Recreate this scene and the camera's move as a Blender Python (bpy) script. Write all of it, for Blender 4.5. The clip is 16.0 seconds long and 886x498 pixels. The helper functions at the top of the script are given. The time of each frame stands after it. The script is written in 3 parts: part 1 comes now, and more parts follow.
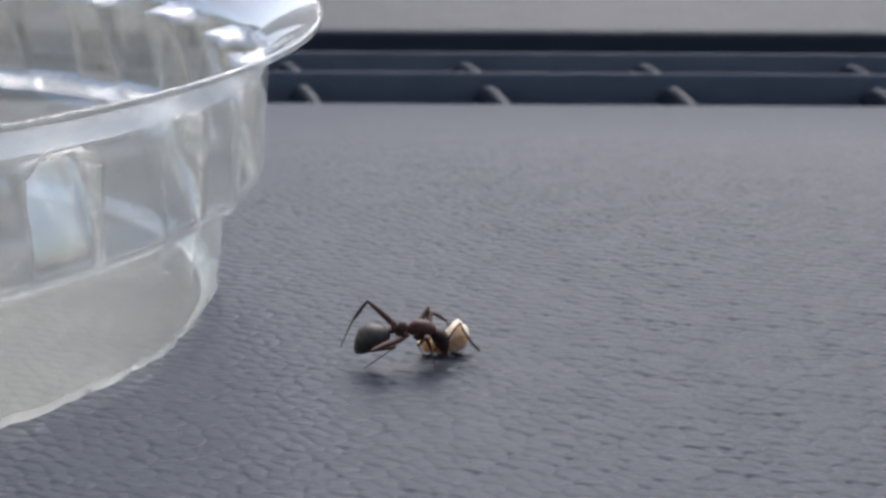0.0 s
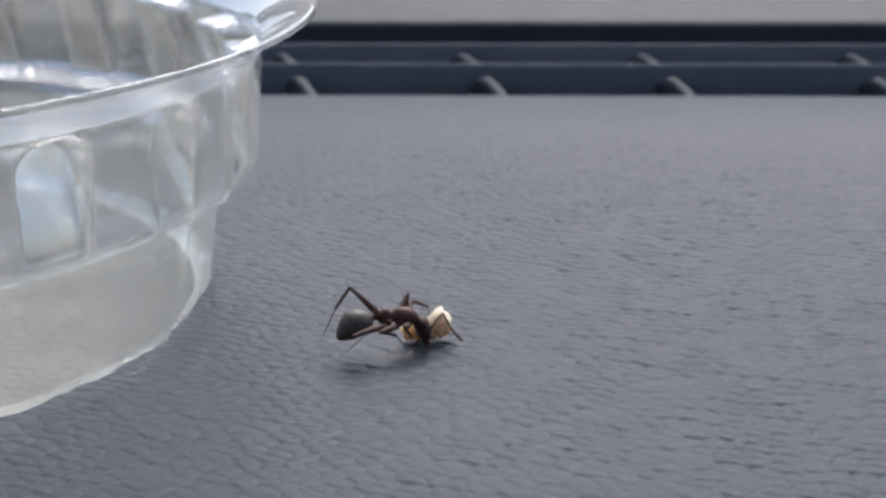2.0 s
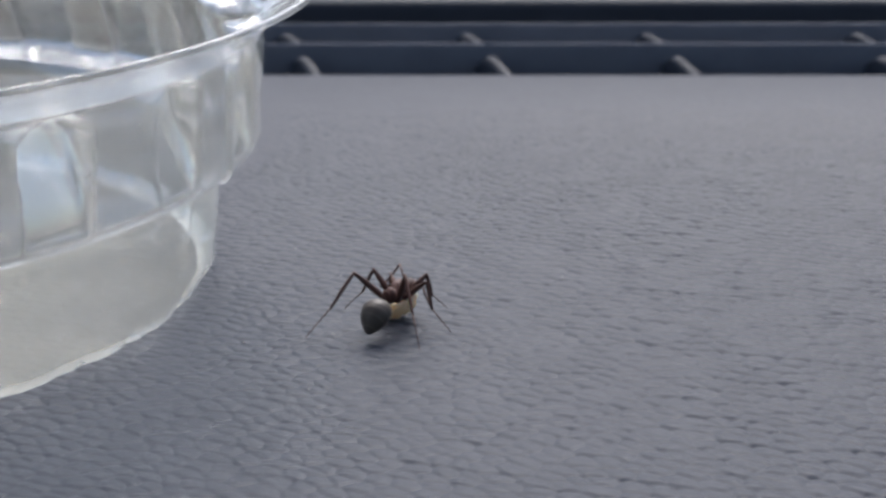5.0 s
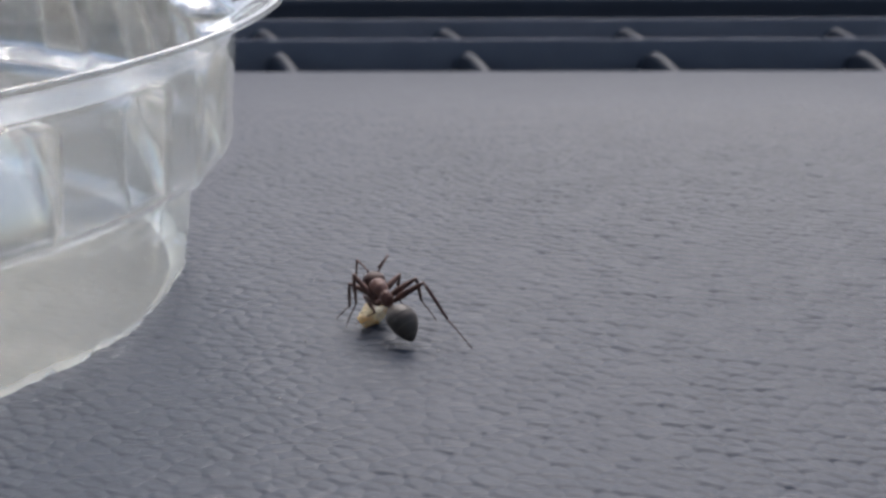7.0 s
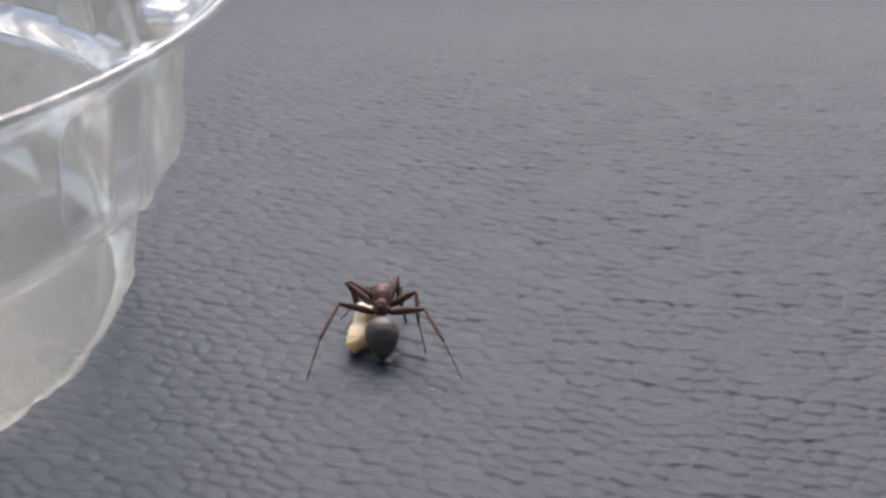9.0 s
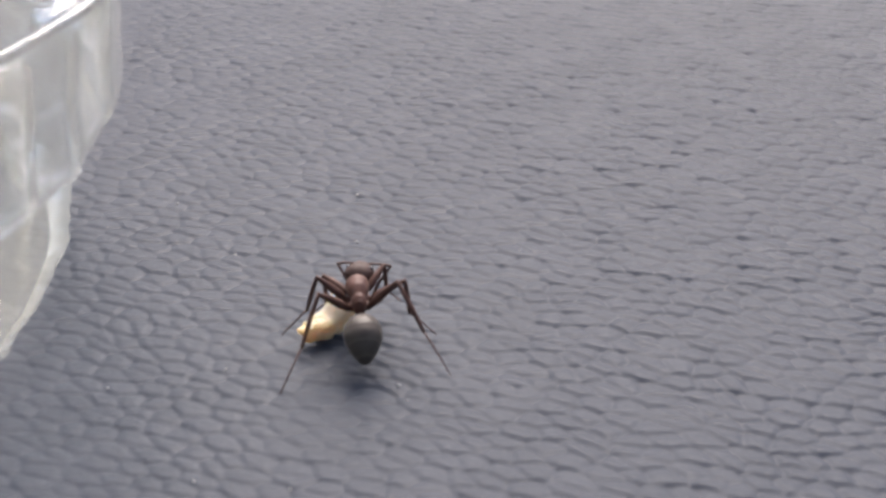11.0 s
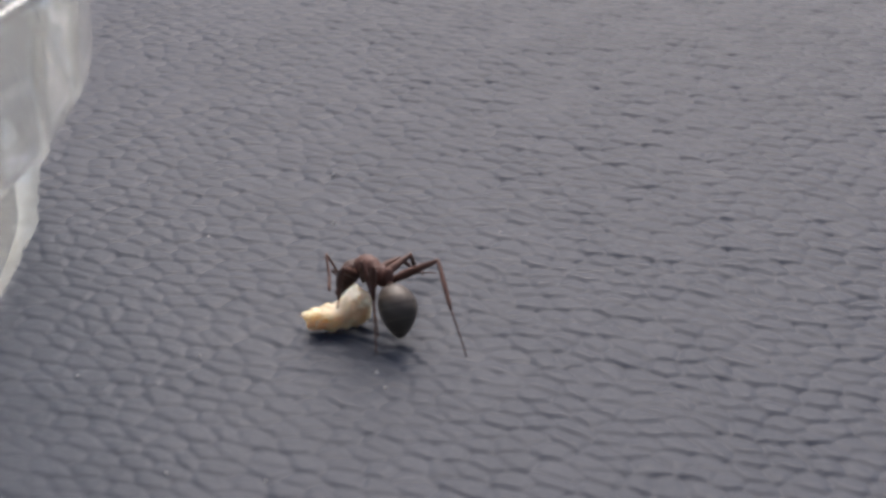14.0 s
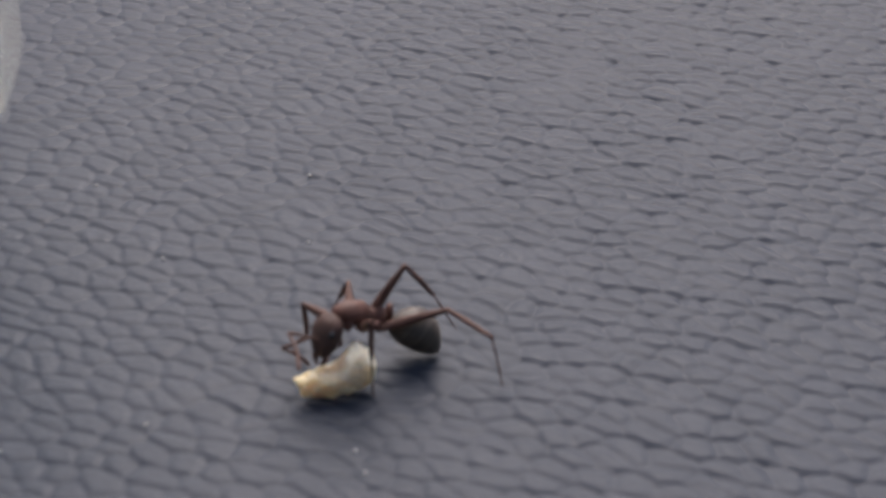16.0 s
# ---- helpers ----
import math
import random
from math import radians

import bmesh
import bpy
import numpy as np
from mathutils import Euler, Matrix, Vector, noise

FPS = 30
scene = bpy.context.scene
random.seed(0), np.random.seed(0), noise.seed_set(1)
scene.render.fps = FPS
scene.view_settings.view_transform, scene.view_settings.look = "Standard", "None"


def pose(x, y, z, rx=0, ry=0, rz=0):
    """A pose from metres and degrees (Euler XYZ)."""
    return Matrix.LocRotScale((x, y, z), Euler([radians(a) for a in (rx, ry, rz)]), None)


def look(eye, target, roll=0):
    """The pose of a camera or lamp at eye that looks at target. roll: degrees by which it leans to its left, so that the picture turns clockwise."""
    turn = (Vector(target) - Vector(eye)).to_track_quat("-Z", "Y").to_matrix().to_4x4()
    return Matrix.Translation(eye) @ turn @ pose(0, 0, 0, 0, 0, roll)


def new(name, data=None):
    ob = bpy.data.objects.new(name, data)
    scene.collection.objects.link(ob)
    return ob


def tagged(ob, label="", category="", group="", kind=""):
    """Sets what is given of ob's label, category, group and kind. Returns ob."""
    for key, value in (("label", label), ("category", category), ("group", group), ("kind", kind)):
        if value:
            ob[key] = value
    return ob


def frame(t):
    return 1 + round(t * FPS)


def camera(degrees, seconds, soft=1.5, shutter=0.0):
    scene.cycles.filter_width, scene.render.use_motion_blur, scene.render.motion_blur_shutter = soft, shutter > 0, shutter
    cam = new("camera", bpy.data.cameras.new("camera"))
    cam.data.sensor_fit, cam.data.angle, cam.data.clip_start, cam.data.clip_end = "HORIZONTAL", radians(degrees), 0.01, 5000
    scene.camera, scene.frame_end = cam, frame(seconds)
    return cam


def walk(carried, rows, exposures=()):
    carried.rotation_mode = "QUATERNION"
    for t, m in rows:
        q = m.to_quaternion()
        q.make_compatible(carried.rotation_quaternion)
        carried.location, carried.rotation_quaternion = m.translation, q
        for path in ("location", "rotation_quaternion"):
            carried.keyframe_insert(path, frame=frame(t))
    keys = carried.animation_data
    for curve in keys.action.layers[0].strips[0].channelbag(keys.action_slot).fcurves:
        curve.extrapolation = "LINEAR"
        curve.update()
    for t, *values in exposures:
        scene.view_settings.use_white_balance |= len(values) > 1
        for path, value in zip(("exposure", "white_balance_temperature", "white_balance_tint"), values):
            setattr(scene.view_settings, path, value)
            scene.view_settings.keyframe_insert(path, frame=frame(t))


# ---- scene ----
MM = 0.001
cam = camera(26.26, 16.0, soft=2.8)
cam.data.dof.use_dof = True
cam.data.dof.focus_distance = 0.097
cam.data.dof.aperture_fstop = 125

PATH = [
    (0, (0.00189, -0.09640, 0.03787), (0.00295, 0.01857, 0.00351), -0.17),
    (0.5, (0.00146, -0.09589, 0.03784), (0.00334, 0.01841, 0.00134), -0.43),
    (1, (0.00220, -0.09515, 0.03717), (0.00354, 0.01972, 0.00247), -0.43),
    (1.5, (0.00200, -0.09501, 0.03710), (0.00363, 0.01971, 0.00196), -0.37),
    (2, (0.00198, -0.09511, 0.03708), (0.00318, 0.01979, 0.00248), -0.34),
    (2.5, (0.00209, -0.09515, 0.03731), (0.00300, 0.01965, 0.00237), -0.53),
    (3, (0.00211, -0.09487, 0.03711), (0.00292, 0.01973, 0.00153), -0.59),
    (3.5, (0.00219, -0.09488, 0.03702), (0.00286, 0.01958, 0.00100), -0.61),
    (4, (0.00218, -0.09494, 0.03703), (0.00286, 0.01954, 0.00105), -0.54),
    (6.3, (0.00227, -0.09474, 0.03679), (0.00312, 0.01987, 0.00126), -0.49),
    (6.5, (0.00207, -0.09460, 0.03709), (0.00314, 0.01987, 0.00109), -0.51),
    (7, (0.00277, -0.09344, 0.03740), (0.00458, 0.02089, 0.00099), -0.53),
    (7.5, (0.00288, -0.09057, 0.03815), (0.00581, 0.02336, 0.00057), -0.78),
    (8, (0.00136, -0.08640, 0.03981), (0.00496, 0.02697, 0.00064), -0.90),
    (8.5, (0.00050, -0.08048, 0.04156), (0.00420, 0.03221, 0.00047), -1.28),
    (9, (0.00061, -0.07624, 0.04175), (0.00607, 0.03423, -0.00479), -0.98),
    (9.2, (0.00101, -0.07483, 0.04225), (0.00590, 0.03523, -0.00533), -1.00),
    (11.3, (0.00232, -0.06347, 0.04234), (0.00841, 0.04272, -0.01322), -0.43),
    (11.5, (0.00204, -0.06326, 0.04250), (0.00861, 0.04276, -0.01333), -0.37),
    (12, (0.00231, -0.06325, 0.04232), (0.00873, 0.04283, -0.01342), -0.44),
    (12.5, (0.00186, -0.06289, 0.04224), (0.00914, 0.04290, -0.01392), -0.24),
    (13, (0.00201, -0.06240, 0.04201), (0.00922, 0.04348, -0.01399), -0.23),
    (13.5, (0.00201, -0.06236, 0.04201), (0.00923, 0.04350, -0.01403), -0.23),
    (14, (0.00217, -0.06215, 0.04180), (0.00942, 0.04352, -0.01461), -0.28),
    (14.5, (0.00229, -0.06146, 0.04179), (0.00961, 0.04383, -0.01531), -0.28),
    (15, (0.00146, -0.05843, 0.04238), (0.00899, 0.04647, -0.01541), -0.19),
    (15.5, (0.00237, -0.05288, 0.04281), (0.01040, 0.05044, -0.01769), 0.32),
    (16, (0.00335, -0.04714, 0.04206), (0.01049, 0.05369, -0.02263), 0.37),
]
walk(cam, [(t, look(eye, target, roll)) for t, eye, target, roll in PATH], exposures=((0, 0.78, 6080, 11), (6.6, 0.79, 6100, 11), (7.4, 0.85, 6350, 12.5), (9, 0.92, 6450, 13.5), (11.2, 1.34, 6620, 14), (11.5, 1.3, 6620, 14), (12, 0.97, 6620, 14), (15.5, 0.96, 6620, 14.5), (16, 0.89, 6580, 14.5)))

# ---- sky and sun: a bright, thinly clouded day outside a parked car ----
world = bpy.data.worlds.new("world")
scene.world = world
world.use_nodes = True
wn, wl = world.node_tree.nodes, world.node_tree.links
sky = wn.new("ShaderNodeTexSky")
sky.sky_type, sky.sun_disc = "NISHITA", False
sky.sun_elevation, sky.sun_rotation = radians(50), radians(9)
sky.air_density, sky.dust_density = 1.0, 4.0
wn["Background"].inputs["Strength"].default_value = 0.15
wl.new(sky.outputs["Color"], wn["Background"].inputs["Color"])
sun_data = bpy.data.lights.new("sun", "SUN")
sun_data.energy, sun_data.angle, sun_data.color = 1.85, radians(45), (1.0, 0.99, 0.97)
sun = new("sun", sun_data)
sun.matrix_world = look((0.25, 1.5, 1.85), (0, 0, 0))


# ---- materials ----
def material(name):
    m = bpy.data.materials.new(name)
    m.use_nodes = True
    return m, m.node_tree.nodes, m.node_tree.links, m.node_tree.nodes["Principled BSDF"]


def coords(nodes):
    return nodes.new("ShaderNodeTexCoord").outputs["Object"]


def noise_node(nodes, links, scale, detail=4.0, rough=0.55, at=None):
    n = nodes.new("ShaderNodeTexNoise")
    n.inputs["Scale"].default_value, n.inputs["Detail"].default_value = scale, detail
    n.inputs["Roughness"].default_value = rough
    if at:
        links.new(at, n.inputs["Vector"])
    return n.outputs["Fac"]


def ramp(nodes, links, fac, stops):
    r = nodes.new("ShaderNodeValToRGB")
    e = r.color_ramp.elements
    while len(e) < len(stops):
        e.new(0.5)
    for k, (p, c) in enumerate(stops):
        e[k].position, e[k].color = p, (*c, 1)
    links.new(fac, r.inputs["Fac"])
    return r.outputs["Color"]


def bump(nodes, links, height, strength, distance, onto):
    b = nodes.new("ShaderNodeBump")
    b.inputs["Strength"].default_value, b.inputs["Distance"].default_value = strength, distance
    links.new(height, b.inputs["Height"])
    links.new(b.outputs["Normal"], onto.inputs["Normal"])
    return b


def surface(name, dark, light, rough, scale, bump_mm=0.02, spec=0.5, fine=6.0):
    """A plain coloured surface with grain at two scales; scale in patches per metre."""
    m, n, l, p = material(name)
    at = coords(n)
    big = noise_node(n, l, scale, 5, 0.6, at)
    l.new(ramp(n, l, big, ((0.3, dark), (0.7, light))), p.inputs["Base Color"])
    small = noise_node(n, l, scale * fine, 4, 0.6, at)
    bump(n, l, small, 0.5, bump_mm * MM, p)
    r = ramp(n, l, small, ((0.3, (rough - 0.07,) * 3), (0.7, (rough + 0.07,) * 3)))
    l.new(r, p.inputs["Roughness"])
    p.inputs["Specular IOR Level"].default_value = spec
    return m


DASH = surface("soft_grained_dashboard_plastic", (0.026, 0.0305, 0.040), (0.033, 0.0375, 0.048), 0.48, 260, 0.05, 0.1, 14)
SMOOTH = surface("fine_dashboard_plastic", (0.022, 0.025, 0.031), (0.027, 0.0305, 0.038), 0.55, 120, 0.03, 0.12, 16)
VENT = surface("grey_vent_plastic", (0.105, 0.108, 0.122), (0.13, 0.134, 0.15), 0.65, 200, 0.02, 0.15)
WELL = surface("grey_vent_duct", (0.25, 0.258, 0.29), (0.3, 0.31, 0.345), 0.8, 120, 0.02, 0.2)
ROOF = surface("light_grey_roof_cloth", (0.42, 0.42, 0.41), (0.52, 0.52, 0.51), 0.9, 60, 0.3, 0.1)
TRIM = surface("grey_cabin_trim", (0.10, 0.10, 0.11), (0.16, 0.16, 0.17), 0.8, 12, 0.2, 0.3)
CHITIN_DARK = surface("dark_grey_brown_chitin", (0.036, 0.027, 0.02), (0.056, 0.042, 0.032), 0.5, 1500, 0.015, 0.3, 8)


def banded(m):
    """Paler hind margins on the plates of the abdomen."""
    n, l = m.node_tree.nodes, m.node_tree.links
    p = n["Principled BSDF"]
    base = p.inputs["Base Color"].links[0].from_socket
    sep = n.new("ShaderNodeSeparateXYZ")
    l.new(coords(n), sep.inputs["Vector"])
    saw = n.new("ShaderNodeMath")
    saw.operation = "MULTIPLY"
    saw.inputs[1].default_value = -1840.0
    l.new(sep.outputs["X"], saw.inputs[0])
    part_of = n.new("ShaderNodeMath")
    part_of.operation = "FRACT"
    l.new(saw.outputs[0], part_of.inputs[0])
    rim = ramp(n, l, part_of.outputs[0], ((0.0, (0, 0, 0)), (0.72, (0.1, 0.1, 0.1)), (0.93, (1, 1, 1))))
    mix = n.new("ShaderNodeMix")
    mix.data_type = "RGBA"
    l.new(rim, mix.inputs[0])
    l.new(base, mix.inputs[6])
    mix.inputs[7].default_value = (0.07, 0.053, 0.04, 1)
    l.new(mix.outputs[2], p.inputs["Base Color"])


banded(CHITIN_DARK)
CHITIN_RED = surface("red_brown_chitin", (0.052, 0.02, 0.013), (0.092, 0.037, 0.025), 0.58, 1400, 0.012, 0.25, 8)
CHITIN_HEAD = surface("black_brown_chitin", (0.032, 0.017, 0.013), (0.062, 0.032, 0.024), 0.6, 1500, 0.012, 0.2, 8)
CHITIN_LEG = surface("brown_leg_chitin", (0.05, 0.022, 0.015), (0.085, 0.039, 0.027), 0.58, 1500, 0.01, 0.2, 6)
for chitin, down in ((CHITIN_DARK, 0.07), (CHITIN_RED, 0.05)):
    sheen = chitin.node_tree.nodes["Principled BSDF"]
    sheen.inputs["Sheen Weight"].default_value, sheen.inputs["Sheen Roughness"].default_value = down, 0.4
    sheen.inputs["Sheen Tint"].default_value = (0.9, 0.86, 0.78, 1)
EYE = surface("black_compound_eye", (0.004, 0.004, 0.004), (0.01, 0.01, 0.01), 0.2, 9000, 0.004, 0.6, 2)
DUST = surface("pale_dust", (0.2, 0.195, 0.19), (0.36, 0.35, 0.33), 0.8, 4000, 0.01, 0.3)


def crumb_material():
    m, n, l, p = material("cheese_crumb")
    at = coords(n)
    sep = n.new("ShaderNodeSeparateXYZ")
    l.new(at, sep.inputs["Vector"])
    wob = noise_node(n, l, 650, 2, 0.5, at)
    add = n.new("ShaderNodeMath")
    add.operation = "MULTIPLY_ADD"
    l.new(wob, add.inputs[0])
    add.inputs[1].default_value = 0.0008
    l.new(sep.outputs["Z"], add.inputs[2])
    div = n.new("ShaderNodeMath")
    div.operation = "MULTIPLY"
    div.inputs[1].default_value = 380.0
    l.new(add.outputs[0], div.inputs[0])
    col = ramp(n, l, div.outputs[0], ((0.14, (0.48, 0.3, 0.12)), (0.42, (0.52, 0.42, 0.26)), (0.8, (0.56, 0.51, 0.41))))
    l.new(col, p.inputs["Base Color"])
    p.inputs["Roughness"].default_value = 0.6
    p.inputs["Subsurface Weight"].default_value = 1.0
    p.inputs["Subsurface Radius"].default_value = (1.0, 0.75, 0.5)
    p.inputs["Subsurface Scale"].default_value = 0.0016
    bump(n, l, noise_node(n, l, 2400, 4, 0.6, at), 0.5, 0.03 * MM, p)
    return m


def cup_material(name, haze, smear, shine_low=0.06, shine_high=0.75, bend=0.6, wavy=0.08):
    """Thin clear plastic: see-through, glossy, with a little scatter and smears."""
    m, n, l, p = material(name)
    at = coords(n)
    relief = noise_node(n, l, 220, 3, 0.5, at)
    p.inputs["Base Color"].default_value = (0.98, 0.975, 0.95, 1)
    p.inputs["Transmission Weight"].default_value = 1.0
    p.inputs["IOR"].default_value = 1.5
    p.inputs["Roughness"].default_value = 0.02
    bent = bump(n, l, relief, wavy, 0.12 * MM, p)
    clear = n.new("ShaderNodeBsdfTransparent")
    clear.inputs["Color"].default_value = (0.985, 0.982, 0.962, 1)
    see = n.new("ShaderNodeMixShader")
    see.inputs["Fac"].default_value = bend
    l.new(clear.outputs[0], see.inputs[1])
    l.new(p.outputs[0], see.inputs[2])
    gloss = n.new("ShaderNodeBsdfGlossy")
    gloss.inputs["Roughness"].default_value = 0.04
    gloss.inputs["Color"].default_value = (1.0, 0.99, 0.965, 1)
    l.new(bent.outputs["Normal"], gloss.inputs["Normal"])
    facing = n.new("ShaderNodeLayerWeight")
    l.new(bent.outputs["Normal"], facing.inputs["Normal"])
    facing.inputs["Blend"].default_value = 0.5
    power = n.new("ShaderNodeMath")
    power.operation = "POWER"
    power.inputs[1].default_value = 5.0
    l.new(facing.outputs["Facing"], power.inputs[0])
    fres = n.new("ShaderNodeMath")
    fres.operation = "MULTIPLY_ADD"
    fres.inputs[1].default_value, fres.inputs[2].default_value = shine_high, shine_low
    l.new(power.outputs[0], fres.inputs[0])
    shine = n.new("ShaderNodeMixShader")
    l.new(fres.outputs[0], shine.inputs["Fac"])
    l.new(see.outputs[0], shine.inputs[1])
    l.new(gloss.outputs[0], shine.inputs[2])
    if haze == 0:
        l.new(shine.outputs[0], n["Material Output"].inputs["Surface"])
        return m
    milk = n.new("ShaderNodeBsdfTranslucent")
    milk.inputs["Color"].default_value = (0.88, 0.85, 0.72, 1)
    diff = n.new("ShaderNodeBsdfDiffuse")
    diff.inputs["Color"].default_value = (0.84, 0.81, 0.7, 1)
    half = n.new("ShaderNodeMixShader")
    l.new(milk.outputs[0], half.inputs[1])
    l.new(diff.outputs[0], half.inputs[2])
    stretch = n.new("ShaderNodeMapping")
    stretch.inputs["Scale"].default_value = (1.0, 1.0, 0.45)
    l.new(at, stretch.inputs["Vector"])
    patches = noise_node(n, l, 60, 3, 0.5, stretch.outputs[0])
    amount = ramp(n, l, patches, ((0.32, (haze - smear,) * 3), (0.68, (haze + smear,) * 3)))
    b = n.new("ShaderNodeMixShader")
    l.new(amount, b.inputs["Fac"])
    l.new(shine.outputs[0], b.inputs[1])
    l.new(half.outputs[0], b.inputs[2])
    l.new(b.outputs[0], n["Material Output"].inputs["Surface"])
    return m


CRUMB = crumb_material()
CUP_CLEAR = cup_material("clear_thin_plastic", 0.085, 0.035, 0.2, 0.8, 0.75)
CUP_MILKY = cup_material("hazy_thin_plastic", 0.2, 0.08, 0.04, 0.5, 0.25, 0.05)
CUP_RING = cup_material("milky_foot_plastic", 0.09, 0.04, 0.003, 0.05, 0.0, 0.03)
CUP_FLOOR = cup_material("dull_floor_plastic", 0.01, 0.004, 0.003, 0.04, 0.0, 0.03)
CUP_EDGE = cup_material("foot_edge_plastic", 0.25, 0.15, 0.15, 0.7, 0.8, 0.2)
CUP_LIP = cup_material("clear_lip_plastic", 0.008, 0.003, 0.04, 0.4)
CUP_INSIDE = cup_material("clear_inner_plastic", 0, 0)
CUP_SHEER = cup_material("clear_lip_inner_plastic", 0, 0, 0.05, 0.6)
CUP_DULL = cup_material("rubbed_inner_plastic", 0, 0, 0.003, 0.05, 0.0, 0.03)


# ---- mesh helpers, in millimetres ----
def mesh_from(name, verts, faces, mat, smooth=True):
    me = bpy.data.meshes.new(name)
    me.from_pydata((np.asarray(verts, float) * MM).tolist(), [], faces)
    me.materials.append(mat)
    if smooth:
        me.shade_smooth()
    me.update()
    return me


def part(name, data, parent, label="", at=None):
    ob = new(name, data)
    ob.parent = parent
    if at is not None:
        ob.matrix_basis = at
    if label:
        ob["label"] = label
    return ob


def loft(rings, cap=True):
    """Verts and faces of a skin over closed rings of equal count."""
    k = len(rings[0])
    verts = [v for r in rings for v in r]
    faces = [(a * k + i, a * k + (i + 1) % k, (a + 1) * k + (i + 1) % k, (a + 1) * k + i) for a in range(len(rings) - 1) for i in range(k)]
    if cap:
        faces += [tuple(range(k))[::-1], tuple(range((len(rings) - 1) * k, len(rings) * k))]
    return verts, faces


def spindle(stations, seg=20):
    """A body along x: rows of x, half width, half height, height of the axis."""
    rings = [[(x, w * math.cos(a), z + h * math.sin(a)) for a in np.linspace(0, 2 * math.pi, seg, endpoint=False)] for x, w, h, z in stations]
    return loft(rings)


def tube(points, radii, seg=10):
    pts = [Vector(p) for p in points]
    rings = []
    for k, p in enumerate(pts):
        d = (pts[min(k + 1, len(pts) - 1)] - pts[max(k - 1, 0)]).normalized()
        u = d.cross(Vector((0.1, 0.93, 0.35))).normalized()
        v = d.cross(u)
        rings.append([tuple(p + radii[k] * (math.cos(a) * u + math.sin(a) * v)) for a in np.linspace(0, 2 * math.pi, seg, endpoint=False)])
    return loft(rings)


def joined(*pieces):
    verts, faces = [], []
    for v, f in pieces:
        o = len(verts)
        verts += list(v)
        faces += [tuple(i + o for i in q) for q in f]
    return verts, faces


def ellipsoid(c, r, seg=14, rows=10):
    rings = [[(c[0] + r[0] * math.sin(b) * math.cos(a), c[1] + r[1] * math.sin(b) * math.sin(a), c[2] + r[2] * math.cos(b)) for a in np.linspace(0, 2 * math.pi, seg, endpoint=False)]
             for b in np.linspace(0.05, math.pi - 0.05, rows)]
    v, f = loft(rings)
    return v, f


def box(x0, x1, y0, y1, z0, z1):
    v = [(x, y, z) for x in (x0, x1) for y in (y0, y1) for z in (z0, z1)]
    return v, [(0, 1, 3, 2), (4, 6, 7, 5), (0, 4, 5, 1), (2, 3, 7, 6), (0, 2, 6, 4), (1, 5, 7, 3)]


def bevelled(name, shape, mat, width, segments=2, smooth=True):
    """Mesh of a shape with its edges rounded by width mm."""
    me = mesh_from(name, *shape, mat, smooth)
    bm = bmesh.new()
    bm.from_mesh(me)
    bmesh.ops.recalc_face_normals(bm, faces=bm.faces)
    bmesh.ops.bevel(bm, geom=bm.edges[:], offset=width * MM, segments=segments, affect="EDGES", profile=0.5)
    bm.to_mesh(me)
    bm.free()
    return me


def setting(name, data, label, category):
    return tagged(new(name, data), label, category, kind="structure")


# ---- dashboard top: one grained sheet that falls gently towards the windscreen vent ----
VENT_FRONT, SLOPE, SKEW = 105.5, 0.315, -0.05


def dash_height(y):
    """Height of the dashboard top, in mm, at y mm."""
    return -0.105 * 0.5 * (y - 47.1 + np.sqrt((y - 47.1) ** 2 + 37.2**2)) + 0.105 * 0.5 * (-47.1 + math.hypot(47.1, 37.2))


def hashed(i, j, k):
    h = np.sin(i * 127.1 + j * 311.7 + k * 74.7) * 43758.5453
    return h - np.floor(h)


def waves(x, y, s, k):
    """Smooth noise between 0 and 1 with features s mm wide."""
    u, v = x / s, y / s
    i, j = np.floor(u), np.floor(v)
    a, b = u - i, v - j
    a, b = a * a * (3 - 2 * a), b * b * (3 - 2 * b)
    return (hashed(i, j, k) * (1 - a) + hashed(i + 1, j, k) * a) * (1 - b) + (hashed(i, j + 1, k) * (1 - a) + hashed(i + 1, j + 1, k) * a) * b


